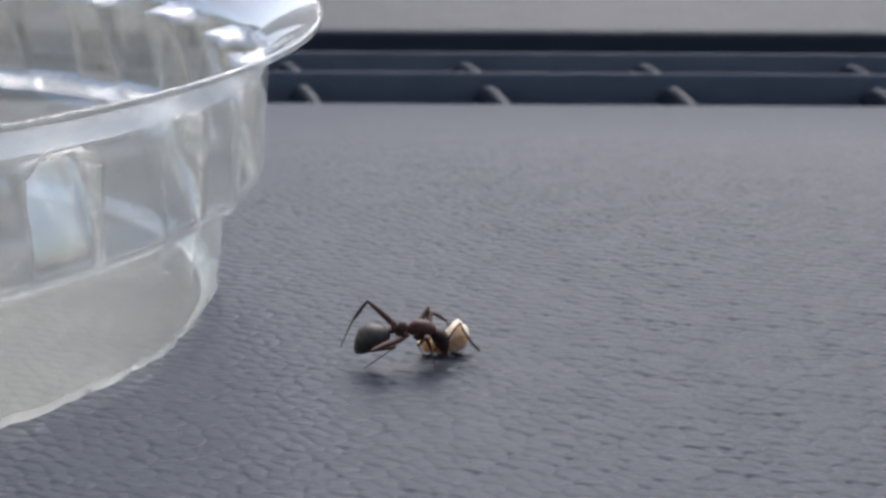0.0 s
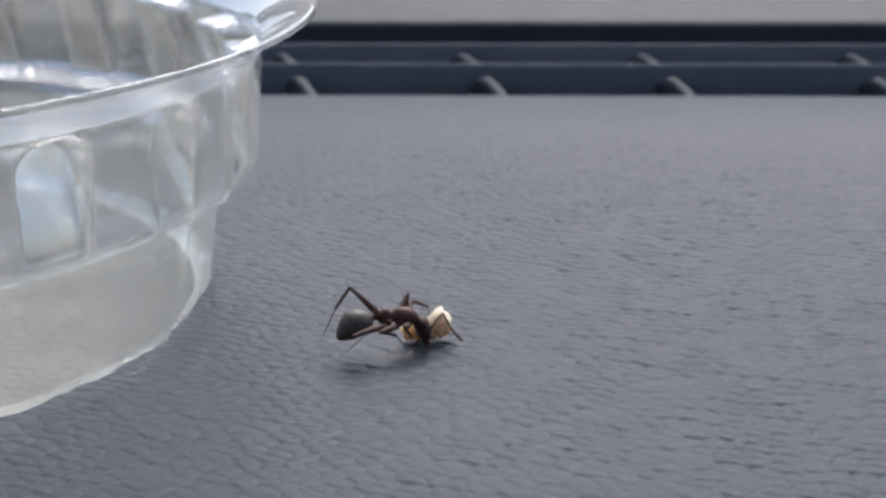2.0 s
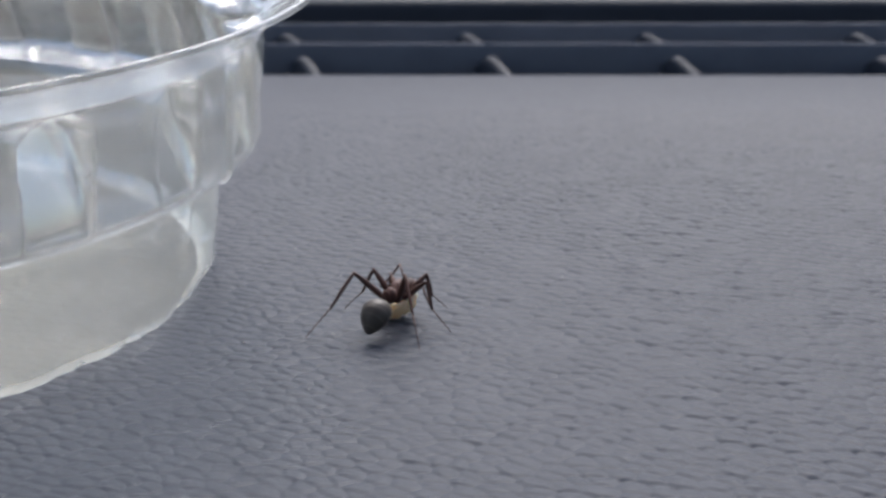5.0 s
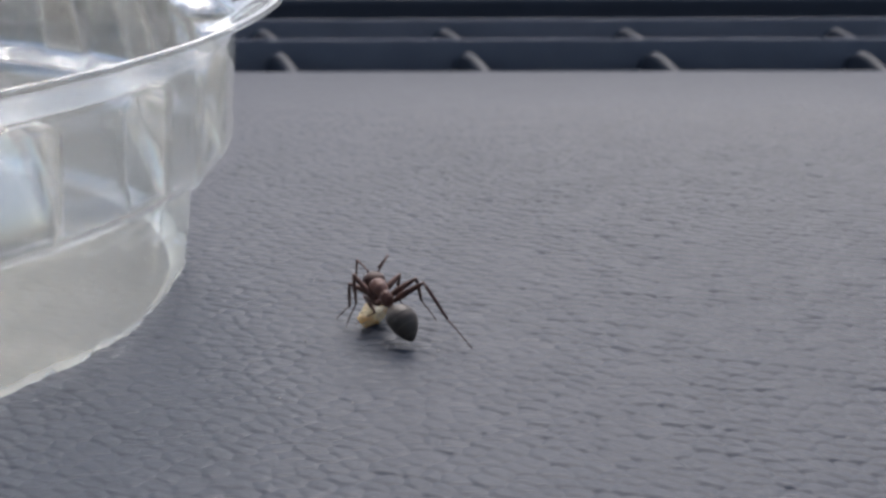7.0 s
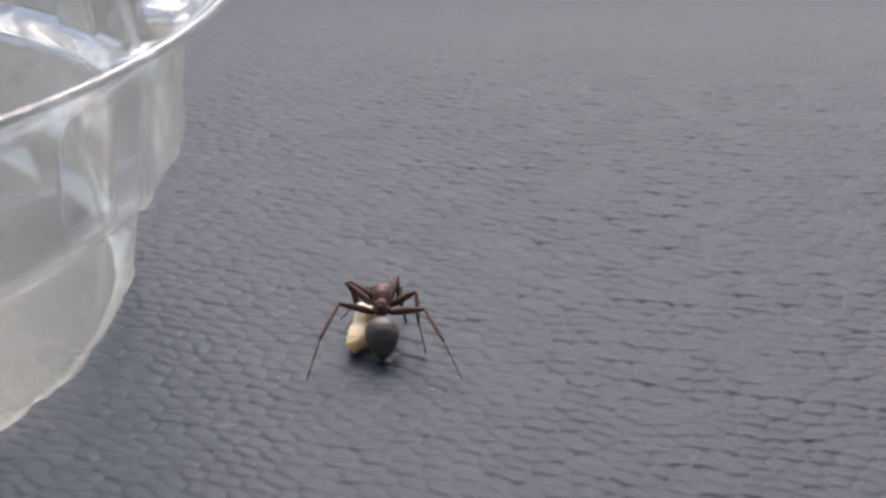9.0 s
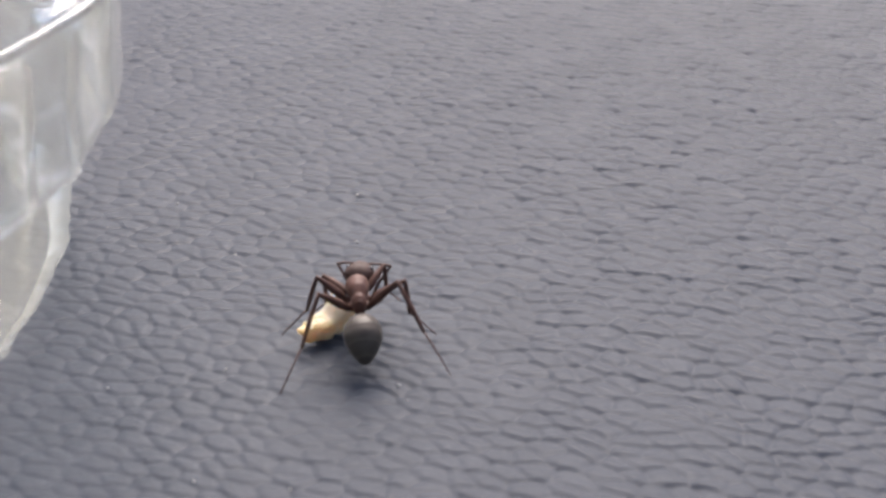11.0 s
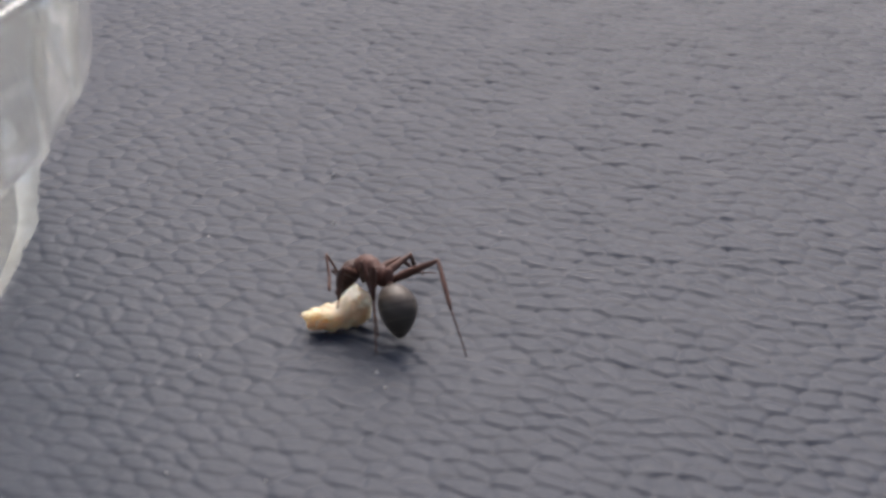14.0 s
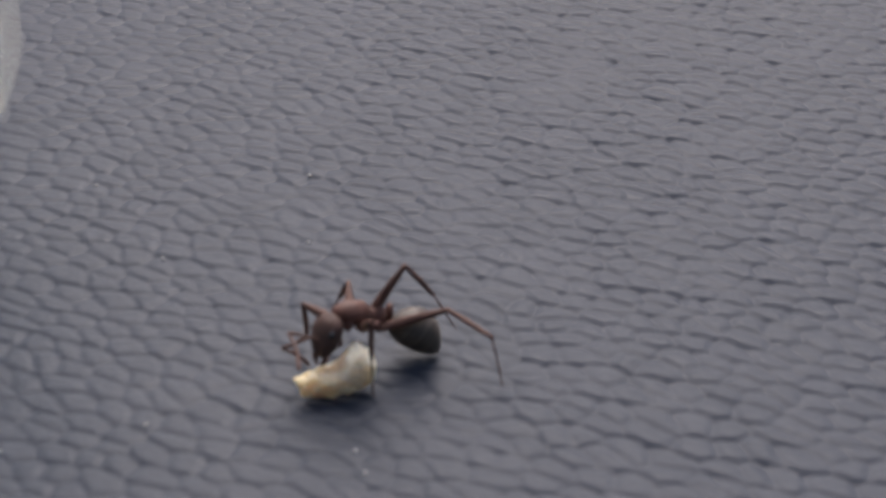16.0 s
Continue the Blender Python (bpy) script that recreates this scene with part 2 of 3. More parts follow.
def grain(x, y, cell):
    """Pebbled leather relief in mm: small flat pebbles that tip away and step up at their near edge."""
    x, y = x + 0.5 * (waves(x, y, 2.3, 5) - 0.5), y + 0.6 * (waves(x, y, 2.6, 8) - 0.5) + 0.36 * x
    u, v = x / (cell * 1.3), y / cell
    u = u + 0.5 * (np.floor(v) % 2)
    j0 = np.floor(v)
    f1, f2 = np.full(u.shape, 9.0), np.full(u.shape, 9.0)
    h1, h2 = np.zeros(u.shape), np.zeros(u.shape)
    for dj in (-1, 0, 1):
        shift = 0.5 * (np.floor(v) % 2) - 0.5 * ((j0 + dj) % 2)
        for di in (-2, -1, 0, 1, 2):
            i, j = np.floor(u - shift) + di, j0 + dj
            px, py = i + 0.5 + 0.75 * (hashed(i, j, 1) - 0.5) + shift, j + 0.5 + 0.6 * (hashed(i, j, 2) - 0.5)
            d = np.hypot(u - px, v - py)
            h = (0.08 + 0.02 * hashed(i, j, 3)) * np.clip(py - v - 0.25 * (u - px), -0.75, 0.75) + 0.01 * (hashed(i, j, 4) - 0.5)
            nearer, next_best = d < f1, (d >= f1) & (d < f2)
            h2 = np.where(nearer, h1, np.where(next_best, h, h2))
            h1 = np.where(nearer, h, h1)
            f2 = np.where(nearer, f1, np.minimum(f2, d))
            f1 = np.minimum(f1, d)
    edge = np.clip((f2 - f1) / 0.55, 0, 1)
    edge = edge * (2 - edge)
    crease = 0.088 * (0.75 + 0.5 * waves(x, y, 1.6, 3))
    return h1 * (0.5 + 0.5 * edge) + h2 * (0.5 - 0.5 * edge) - crease * (1 - edge)


def dashboard_sheet():
    fine, close = 0.12, 0.1
    xs = np.r_[-np.geomspace(800, 26, 46)[:-1], np.arange(-26, 46, fine), np.geomspace(46, 800, 46)]
    ys = np.r_[-np.geomspace(400, 30, 30)[:-1], np.arange(-30, 78, close), np.arange(78, VENT_FRONT - 0.2, 0.2), VENT_FRONT]
    X, Y = np.meshgrid(xs, ys)
    fade = np.clip((1.2 - np.abs(np.gradient(xs))) / 0.8, 0, 1)[None, :] * np.clip((1.2 - np.abs(np.gradient(ys))) / 0.8, 0, 1)[:, None]
    soft = np.clip((VENT_FRONT - 4 - Y) / 58, 0, 1)
    soft = soft * (2 - soft)
    # relief deepened towards +x and +y, putting stronger shading contrast into the shape
    deep = 0.68 + 0.42 * np.clip((X + 10) / 30 + (Y - 5) / 110, 0, 1)
    Z = dash_height(Y) + fade * soft * deep * grain(X, Y, 1.05) + 0.05 * (waves(X, Y, 9, 12) - 0.5) + fade * soft * 0.012 * (waves(X, Y, 0.5, 15) - 0.5)
    # the sheet rolls over into the vent
    lip = []
    for a in np.linspace(0, math.pi / 2, 5)[1:]:
        lip.append((VENT_FRONT + 0.9 * math.sin(a), -0.9 * (1 - math.cos(a))))
    lip.append((VENT_FRONT + 0.9, -14.0))
    for y, dz in lip:
        X = np.vstack([X, xs])
        Y = np.vstack([Y, np.full(len(xs), y)])
        Z = np.vstack([Z, np.full(len(xs), float(dash_height(VENT_FRONT)) + dz)])
    # its far edge runs a little askew
    Y = Y + SKEW * np.clip(X, -300, 300) * np.clip((Y - 60) / (VENT_FRONT - 60), 0, 1.02)
    rows, cols = X.shape
    me = bpy.data.meshes.new("dashboard")
    me.vertices.add(rows * cols)
    me.vertices.foreach_set("co", (np.stack([X, Y, Z], -1).reshape(-1) * MM).astype(np.float32))
    a = (np.arange(rows - 1)[:, None] * cols + np.arange(cols - 1)[None, :]).reshape(-1)
    quads = np.stack([a, a + 1, a + cols + 1, a + cols], -1)
    me.loops.add(quads.size)
    me.loops.foreach_set("vertex_index", quads.reshape(-1).astype(np.int32))
    me.polygons.add(len(quads))
    me.polygons.foreach_set("loop_start", np.arange(0, quads.size, 4, dtype=np.int32))
    me.update(calc_edges=True)
    me.validate()
    me.materials.append(DASH)
    me.shade_smooth()
    return setting("dashboard", me, "grey grained soft-plastic car dashboard top", "dashboard")


dashboard_sheet()
FRONT_Z = float(dash_height(VENT_FRONT))


def vent_height(y):
    return FRONT_Z + SLOPE * (y - VENT_FRONT)


# ---- windscreen vent: duct, two long bars, slanted vanes ----
ASKEW = pose(0, VENT_FRONT * MM, FRONT_Z * MM, 0, 0, math.degrees(math.atan(SKEW)))
FROM_ORIGIN = pose(0, -VENT_FRONT * MM, -FRONT_Z * MM)
BARS = (VENT_FRONT + 6.8, VENT_FRONT + 11.2)
REAR = VENT_FRONT + 15.8


def defroster_vent():
    vent = tagged(new("windscreen_vent"), "dark plastic windscreen vent with long bars and slanted vanes", "air vent", kind="structure")
    vent.matrix_world = ASKEW
    base = FROM_ORIGIN
    duct = joined(box(-300, 300, VENT_FRONT - 1, REAR + 4, FRONT_Z - 15, FRONT_Z - 13.9), box(-300, 300, REAR + 3, REAR + 4, FRONT_Z - 14, vent_height(REAR) - 4))
    part("duct", mesh_from("duct", *duct, WELL, False), vent, "dark duct below the slots", base)
    for y in BARS:
        z = vent_height(y)
        b = bevelled("bar", box(-300, 300, y - 0.2, y + 0.2, z - 6.0, z), VENT, 0.15)
        part("bar", b, vent, "thin dark plastic bar", base)
    vane_mesh = {}

    def vane(x, y0, y1, lean):
        """A curved blade that runs back from y0 to y1 and leans towards -x as it goes."""
        key = (y0, y1, lean)
        if key not in vane_mesh:
            rings = []
            for s in np.linspace(0, 1, 9):
                y = y0 + (y1 - y0) * s
                top = vent_height(y) - 0.4 - 0.16 * (1 - s) - 7.0 * max(0, s - 0.75) ** 1.2
                cx, half = lean * s ** 1.3, 0.8
                ring = [(cx + half * math.cos(a), y, top - 0.6 + 0.6 * math.sin(a)) for a in np.linspace(0, math.pi, 7)]
                ring += [(cx - half - 0.5, y, top - 3.2), (cx - half - 0.5, y, top - 7.5), (cx + half - 0.5, y, top - 7.5), (cx + half - 0.25, y, top - 3.2)]
                rings.append(ring)
            vane_mesh[key] = mesh_from("vane", *loft(rings), SMOOTH)
        part("vane", vane_mesh[key], vent, "", base @ pose(x * MM, 0, 0))

    for x in (-50.6, -30.2, -9.9, 10.8, 31.1, 53.4, 73.6, 94.0):
        vane(x, VENT_FRONT + 0.5, BARS[0] - 0.6, -2.9)
    for x in (-53.0, -32.6, -12.6, 7.7, 27.8, 51.0, 71.4, 91.8):
        vane(x, BARS[0] + 0.6, BARS[1] - 0.5, -2.6)


defroster_vent()


def rear_dash():
    """The panel between the vent and the windscreen, rising to it."""
    xs = np.r_[-760, np.arange(-100, 130, 2.0), 760]
    ys = np.r_[REAR + 0.2 + np.arange(0, 50, 1.0), np.linspace(REAR + 52, REAR + 320, 40)]
    z = lambda y: vent_height(REAR) + SLOPE * (y - REAR) * 0.95
    rings = [[(x, REAR, vent_height(REAR) - 8) for x in xs], [(x, REAR - 0.3, vent_height(REAR) - 0.7) for x in xs], [(x, REAR, vent_height(REAR) - 0.15) for x in xs]]
    rings += [[(x, y, z(y) + 0.04 * float(waves(np.array(x), np.array(y), 1.5, 4))) for x in xs] for y in ys]
    n = len(xs)
    faces = [(a * n + i, a * n + i + 1, (a + 1) * n + i + 1, (a + 1) * n + i) for a in range(len(rings) - 1) for i in range(n - 1)]
    panel = setting("dashboard_rear", mesh_from("dashboard_rear", [v for r in rings for v in r], faces, SMOOTH), "smooth grey dashboard panel under the windscreen", "dashboard")
    panel.matrix_world = ASKEW @ FROM_ORIGIN


rear_dash()


# ---- the car's cabin, which closes the place behind the camera ----
def cabin():
    metres = lambda *b: box(*(v * 1000 for v in b))
    setting("ceiling", mesh_from("ceiling", *metres(-0.78, 0.78, -2.3, -0.5, 0.52, 0.55), ROOF, False), "light grey cloth car roof lining", "ceiling")
    setting("wall_back", mesh_from("wall_back", *joined(metres(-0.78, 0.78, -2.33, -2.3, -0.75, 0.08), metres(-0.78, 0.78, -2.33, -2.3, 0.48, 0.55)), TRIM, False), "grey trim at the back of the cabin with an open rear window", "wall")
    for name, x in (("wall_left", -0.81), ("wall_right", 0.78)):
        s = joined(metres(x, x + 0.03, -2.3, 0.45, -0.75, 0.03), metres(x, x + 0.03, -1.25, -1.12, 0.03, 0.52), metres(x, x + 0.03, -2.3, -2.0, 0.03, 0.52))
        setting(name, mesh_from(name, *s, TRIM, False), "grey car side with open window areas", "wall")
    setting("floor", mesh_from("floor", *metres(-0.81, 0.81, -2.33, 0.45, -0.78, -0.75), TRIM, False), "dark car floor", "floor")
    setting("wall_front", mesh_from("wall_front", *metres(-0.78, 0.78, -0.40, -0.38, -0.75, -0.02), TRIM, False), "grey face of the dashboard", "wall")


cabin()


# ---- clear plastic cup ----
CUP_AT, PANELS, PANEL_AT, SEAM = (-42.7, 17.2), 23, radians(-24.0), radians(345.4)
SHELF, POCKET_TOP = 8.6, 15.1


def cup_profile():
    """Outer radius and height, from the middle of the base up to the lip."""
    r = [(0.0, 1.3), (11.0, 1.3), (19.0, 1.25), (20.3, 1.0), (21.2, 0.6), (22.7, 0.45), (26.8, 0.45), (28.3, 0.2), (30.2, 0.0), (30.9, 0.25), (31.25, 0.9)]
    r += [(31.3 + 0.9 * s, 1.0 + 6.3 * s) for s in np.linspace(0, 1, 16)]
    r += [(32.5, 7.7), (33.3, 8.0), (34.2, 8.3), (34.55, 8.75)]
    r += [(34.6 + 0.35 * s, 8.95 + 6.3 * s) for s in np.linspace(0, 1, 40)]
    r += [(35.05, 15.45), (35.25, 15.7), (35.6, 16.0), (36.05, 16.4), (36.6, 16.8), (37.15, 17.2), (37.65, 17.5), (38.05, 17.7), (38.3, 17.8), (38.46, 17.8)]
    return r


def panel_depth(angle, z):
    """How far a pocket is pressed in, in mm: a shelf at its top, running out towards the bottom."""
    k = round((angle - PANEL_AT) / (2 * math.pi / PANELS))
    a = angle - PANEL_AT - k * 2 * math.pi / PANELS
    h = min(max((z - SHELF) / 6.4, 0), 1)
    half = (3.5 + 0.25 * math.sin(2.1 * k)) * math.pi / 180
    side = (half - abs(a)) * 34.7 + 0.22 * math.sin(4.5 * h + 1.3 * k) * (1 - h)
    top = POCKET_TOP + 0.12 * math.sin(1.7 * k) - 0.7 * (abs(a) / half) ** 4 - z
    edge = min(side, top * 1.3, (z - SHELF) * 1.2)
    t = min(max(edge / 0.28 + 0.45, 0), 1)
    return (0.25 + 1.95 * h ** 1.1) * t * t * (3 - 2 * t)


def cup():
    thing = tagged(new("plastic_cup"), "clear ribbed disposable plastic cup standing on the dashboard", "cup")
    thing.location = (CUP_AT[0] * MM, CUP_AT[1] * MM, 0.0004)
    prof = cup_profile()
    steps = 23 * 58
    angles = np.linspace(0, 2 * math.pi, steps, endpoint=False)

    def skin(rows, thick):
        """A closed shell of revolution over the rows of the profile, with its pressed panels."""
        outer = []
        for r, z in rows:
            ring = []
            for a in angles:
                d = -panel_depth(a, z) if SHELF - 0.2 < z < POCKET_TOP + 0.6 else 0.0
                wob = 0.06 * math.sin(3 * a + z) * (z / 16) + (0.03 * math.sin(17 * a + 2 * z) + 0.02 * math.sin(31 * a - 3 * z) if z < 7 else 0) + (0.09 * math.sin(13 * a) + 0.1 * math.sin(37 * a + 1) + 0.1 * math.sin(83 * a) * math.sin(19 * a) if 0 < z < 1.2 and r > 27 else 0) + (0.32 * math.exp(-((a - SEAM) * 35 / 0.28) ** 2) * min(max((z - 2.6) / 0.8, 0), 1) * min(max((15.0 - z) / 0.8, 0), 1) if 2.6 < z < 15.0 else 0)
                ring.append(((r + d + wob) * math.cos(a), (r + d + wob) * math.sin(a), z))
            outer.append(ring)
        inner = []
        for k, (r, z) in enumerate(rows):
            a, b = rows[max(k - 1, 0)], rows[min(k + 1, len(rows) - 1)]
            dr, dz = b[0] - a[0], b[1] - a[1]
            n = math.hypot(dr, dz)
            ox, oz = -dz / n * thick, dr / n * thick
            inner.append([(x * max(r + ox, 0) / max(r, 1e-6), y * max(r + ox, 0) / max(r, 1e-6), zz + oz) for x, y, zz in outer[k]])
        return outer, inner

    outer, inner = skin([(0.3, prof[0][1])] + prof[1:], 0.35)

    def cup_part(name, first, last, mat, inner_mat, label):
        """The stretch of the shell between two rows of the profile; joints with the next part stay open."""
        rings = outer[first:last + 1] + inner[first:last + 1][::-1]
        v, f = loft(rings + ([outer[first]] if first == 0 else []), cap=False)
        n = last - first + 1
        inside = [1 if n * steps <= k < (2 * n - 1) * steps else 0 for k in range(len(f))]
        if last < len(prof) - 1:
            keep = [k for k in range(len(f)) if not (n - 1) * steps <= k < n * steps]
            f, inside = [f[k] for k in keep], [inside[k] for k in keep]
        me = mesh_from(name, v, f, mat)
        me.materials.append(inner_mat)
        me.polygons.foreach_set("material_index", inside)
        # thin clear plastic lets the daylight through
        part(name, me, thing, label).visible_shadow = False

    foot = max(k for k, p in enumerate(prof) if p[1] <= 7.71 and p[0] < 33)
    neck = max(k for k, p in enumerate(prof) if p[1] <= 15.72)
    middle = max(k for k, p in enumerate(prof) if p[0] <= 21.3)
    rim = max(k for k, p in enumerate(prof) if p[0] <= 30.3)
    heel = max(k for k, p in enumerate(prof) if p[0] <= 31.26)
    cup_part("floor", 0, middle, CUP_FLOOR, CUP_DULL, "clear raised middle of the base")
    cup_part("foot_ring", middle, rim, CUP_RING, CUP_DULL, "milky ring round the base")
    cup_part("foot_edge", rim, heel, CUP_EDGE, CUP_DULL, "chipped glinting edge of the base")
    cup_part("base", heel, foot, CUP_MILKY, CUP_DULL, "hazy smooth lower wall")
    cup_part("ribbed_wall", foot, neck, CUP_CLEAR, CUP_INSIDE, "clear wall with arched pressed pockets")
    cup_part("lip", neck, len(prof) - 1, CUP_LIP, CUP_SHEER, "clear flared lip with a thin rounded edge")


cup()


# ---- the crumb ----
def crumb():
    bm = bmesh.new()
    bmesh.ops.create_icosphere(bm, subdivisions=6, radius=1.0)
    along = (-1.6, -1.3, -0.9, -0.4, 0.0, 0.45, 0.9, 1.25, 1.6)
    height = (0.75, 0.95, 1.0, 0.95, 1.05, 1.55, 1.9, 1.75, 1.3)
    for v in bm.verts:
        n = v.co.copy()
        squared = Vector([math.copysign(abs(c) ** 0.62, c) for c in n])
        x = squared.x * 1.45
        top = float(np.interp(x, along, height))
        p = Vector((x, squared.y * (0.54 + 0.08 * x), top * (0.5 + 0.5 * squared.z)))
        chunk = noise.voronoi(p * 1.5 + Vector((5, 2, 9)))[0]
        ragged = max(0.0, -n.x) ** 2
        p += n * (0.12 * noise.noise(p * 1.3 + Vector((3, 1, 7))) + (0.09 + 0.12 * ragged) * noise.noise(p * 3.2) + 0.045 * noise.noise(p * 8.0) + 0.012 * noise.noise(p * 18) + 0.1 * min(chunk[1] - chunk[0], 0.5) - 0.03)
        v.co = p
    low = min(v.co.z for v in bm.verts) + 0.1
    for v in bm.verts:
        v.co.z = max(v.co.z - low, -0.02 + 0.05 * noise.noise(v.co * 4))
        v.co *= MM
    me = bpy.data.meshes.new("crumb")
    bm.to_mesh(me)
    bm.free()
    me.materials.append(CRUMB)
    me.shade_smooth()
    return tagged(new("food_crumb", me), "pale yellow and white crumb of cheese dragged by the ant", "crumb")


CRUMB_THING = crumb()


# ---- the ant ----
STOUT = 0.95  # length of the thorax against its plan
NECK, WAIST = Vector((1.2 * STOUT, 0, 0.1)), Vector((-1.65 * STOUT, 0, -0.12))
HIPS = {"F": (0.71 * STOUT, 0.36, -0.35), "M": (0.06 * STOUT, 0.4, -0.4), "H": (-0.63 * STOUT, 0.36, -0.4)}
LENGTHS = {"F": (1.6, 1.35, 1.3), "M": (1.95, 1.65, 1.6), "H": (2.8, 2.4, 2.1)}


def build_ant():
    ant = tagged(new("ant"), "dark ant with red-brown thorax and grey-black abdomen dragging a crumb", "ant")
    thorax = spindle([(x * 1.14 * STOUT, w * 1.1, h * 1.1, z + 0.05) for x, w, h, z in ((-1.12, 0.10, 0.12, -0.16), (-1.04, 0.22, 0.27, -0.14), (-0.88, 0.31, 0.41, -0.06), (-0.68, 0.32, 0.43, -0.01), (-0.53, 0.27, 0.34, -0.04), (-0.43, 0.24, 0.27, -0.04), (-0.33, 0.27, 0.31, 0.01),
                      (-0.12, 0.37, 0.42, 0.07), (0.03, 0.41, 0.45, 0.09), (0.12, 0.41, 0.43, 0.09), (0.22, 0.45, 0.45, 0.09), (0.45, 0.49, 0.46, 0.09), (0.68, 0.46, 0.42, 0.08), (0.86, 0.37, 0.34, 0.07), (1.0, 0.24, 0.23, 0.08), (1.08, 0.14, 0.13, 0.08))], 24)
    coxae = []
    for k, (x, y, z) in HIPS.items():
        for s in (1, -1):
            coxae.append(tube([(x, s * y * 0.55, z * 0.35), (x, s * y * 0.9, z * 0.8), (x, s * y, z)], [0.22, 0.24, 0.14], 10))
    made = {"thorax": part("thorax", mesh_from("thorax", *thorax, CHITIN_RED), ant, "red-brown waisted thorax")}
    for shape in coxae:
        part("coxa", mesh_from("coxa", *shape, CHITIN_RED), made["thorax"])
    pet = joined(tube([(-1.2 * STOUT, 0, -0.15), (-1.4 * STOUT, 0, -0.2), (-1.67 * STOUT, 0, -0.14)], [0.12, 0.14, 0.11], 12), spindle([(x * STOUT, w, h, z) for x, w, h, z in ((-1.53, 0.05, 0.12, 0.05), (-1.49, 0.22, 0.36, 0.08), (-1.42, 0.27, 0.46, 0.1), (-1.34, 0.22, 0.36, 0.05), (-1.29, 0.06, 0.14, 0.0))], 14))
    made["petiole"] = part("petiole", mesh_from("petiole", *pet, CHITIN_RED), ant, "upright waist scale")
    st = []
    for s in np.linspace(0.0, 1, 26):
        x = 0.02 - 2.42 * s
        w = 0.83 * max(0.0, math.sin(math.pi * min(s, 1) ** 0.82)) ** 0.68 + 0.03
        groove = 1 - 0.03 * max(0, 1 - abs((s * 4.6) % 1 - 0.02) / 0.05) if 0.3 < s < 0.95 else 1
        st.append((x, w * groove, w * 0.96 * groove, -0.06 + 0.26 * math.sin(math.pi * s)))
    made["gaster"] = part("gaster", mesh_from("gaster", *spindle(st, 28), CHITIN_DARK), ant, "grey-black banded abdomen")
    hs = [(0.0, 0.12, 0.12, 0.0), (0.07, 0.32, 0.22, 0.01), (0.2, 0.52, 0.35, 0.03), (0.45, 0.65, 0.45, 0.04), (0.85, 0.64, 0.45, 0.02), (1.2, 0.55, 0.39, -0.02), (1.45, 0.41, 0.29, -0.06), (1.6, 0.31, 0.19, -0.1), (1.67, 0.19, 0.1, -0.12)]
    head = part("head", mesh_from("head", *spindle(hs, 24), CHITIN_HEAD), ant, "dark brown wedge-shaped head")
    made["head"] = head
    for s in (1, -1):
        part("eye", mesh_from("eye", *ellipsoid((0.72, s * 0.5, 0.22), (0.18, 0.11, 0.15)), EYE), head, "black compound eye")
        mand = tube([(1.5, s * 0.29, -0.12), (1.66, s * 0.31, -0.16), (1.84, s * 0.2, -0.2), (1.93, s * 0.04, -0.22)], [0.12, 0.12, 0.08, 0.025], 10)
        part("mandible", mesh_from("mandible", *mand, CHITIN_RED), head, "curved red-brown jaw")
        side = "L" if s > 0 else "R"
        scape = tube([(-0.1, 0, 0), (0.35, 0, 0.04), (0.8, 0, 0.05), (1.25, 0, 0.0)], [0.06, 0.05, 0.055, 0.065], 8)
        fl = [(1.25 - 0.6 * k / 19 - 0.12 * math.sin(math.pi * k / 19), 0, -0.1 * k) for k in range(20)]
        flag = tube(fl, [0.05] + [0.046 + 0.014 * (k % 2) + 0.0016 * k for k in range(1, 19)] + [0.03], 8)
        ante = part("antenna", mesh_from("antenna", *joined(scape, flag), CHITIN_LEG), head, "elbowed thin antenna")
        made["antenna" + side] = ante
    for k, (f, t, ta) in LENGTHS.items():
        thick = {"F": 1.2, "M": 1.2, "H": 1.22}[k]
        fem = mesh_from("femur", *tube([(0, 0, 0), (0.12 * f, 0, 0), (0.35 * f, 0, 0.02), (0.7 * f, 0, 0.02), (0.93 * f, 0, 0), (f + 0.05, 0, 0)], [r * thick for r in (0.08, 0.12, 0.165, 0.13, 0.085, 0.07)], 12), CHITIN_LEG)
        tib = mesh_from("tibia", *tube([(-0.03, 0, 0), (0.1 * t, 0, 0), (0.5 * t, 0, 0.02), (0.85 * t, 0, 0), (t, 0, 0), (t + 0.06, 0, -0.03)], [r * thick for r in (0.06, 0.075, 0.09, 0.075, 0.06, 0.03)], 10), CHITIN_LEG)
        joints = [(0, 0, 0)]
        rad = [0.045]
        for j, (a, r) in enumerate(((0.38, 0.04), (0.42, 0.032), (0.6, 0.038), (0.64, 0.03), (0.76, 0.036), (0.8, 0.028), (0.92, 0.034), (1.0, 0.022))):
            joints.append((a * ta, 0, 0.02 * math.sin(a * 3)))
            rad.append(r)
        tar = joined(tube(joints, rad, 8), tube([(ta * 0.97, 0, 0), (ta * 1.03, 0.05, 0.0), (ta * 1.05, 0.07, -0.04)], [0.02, 0.016, 0.006], 6), tube([(ta * 0.97, 0, 0), (ta * 1.03, -0.05, 0.0), (ta * 1.05, -0.07, -0.04)], [0.02, 0.016, 0.006], 6))
        tar = mesh_from("tarsus", *tar, CHITIN_LEG)
        for s in "LR":
            made[s + k] = [part("femur", fem, ant), part("tibia", tib, ant), part("tarsus", tar, ant)]
    return ant, made


ANT, ANT_PARTS = build_ant()


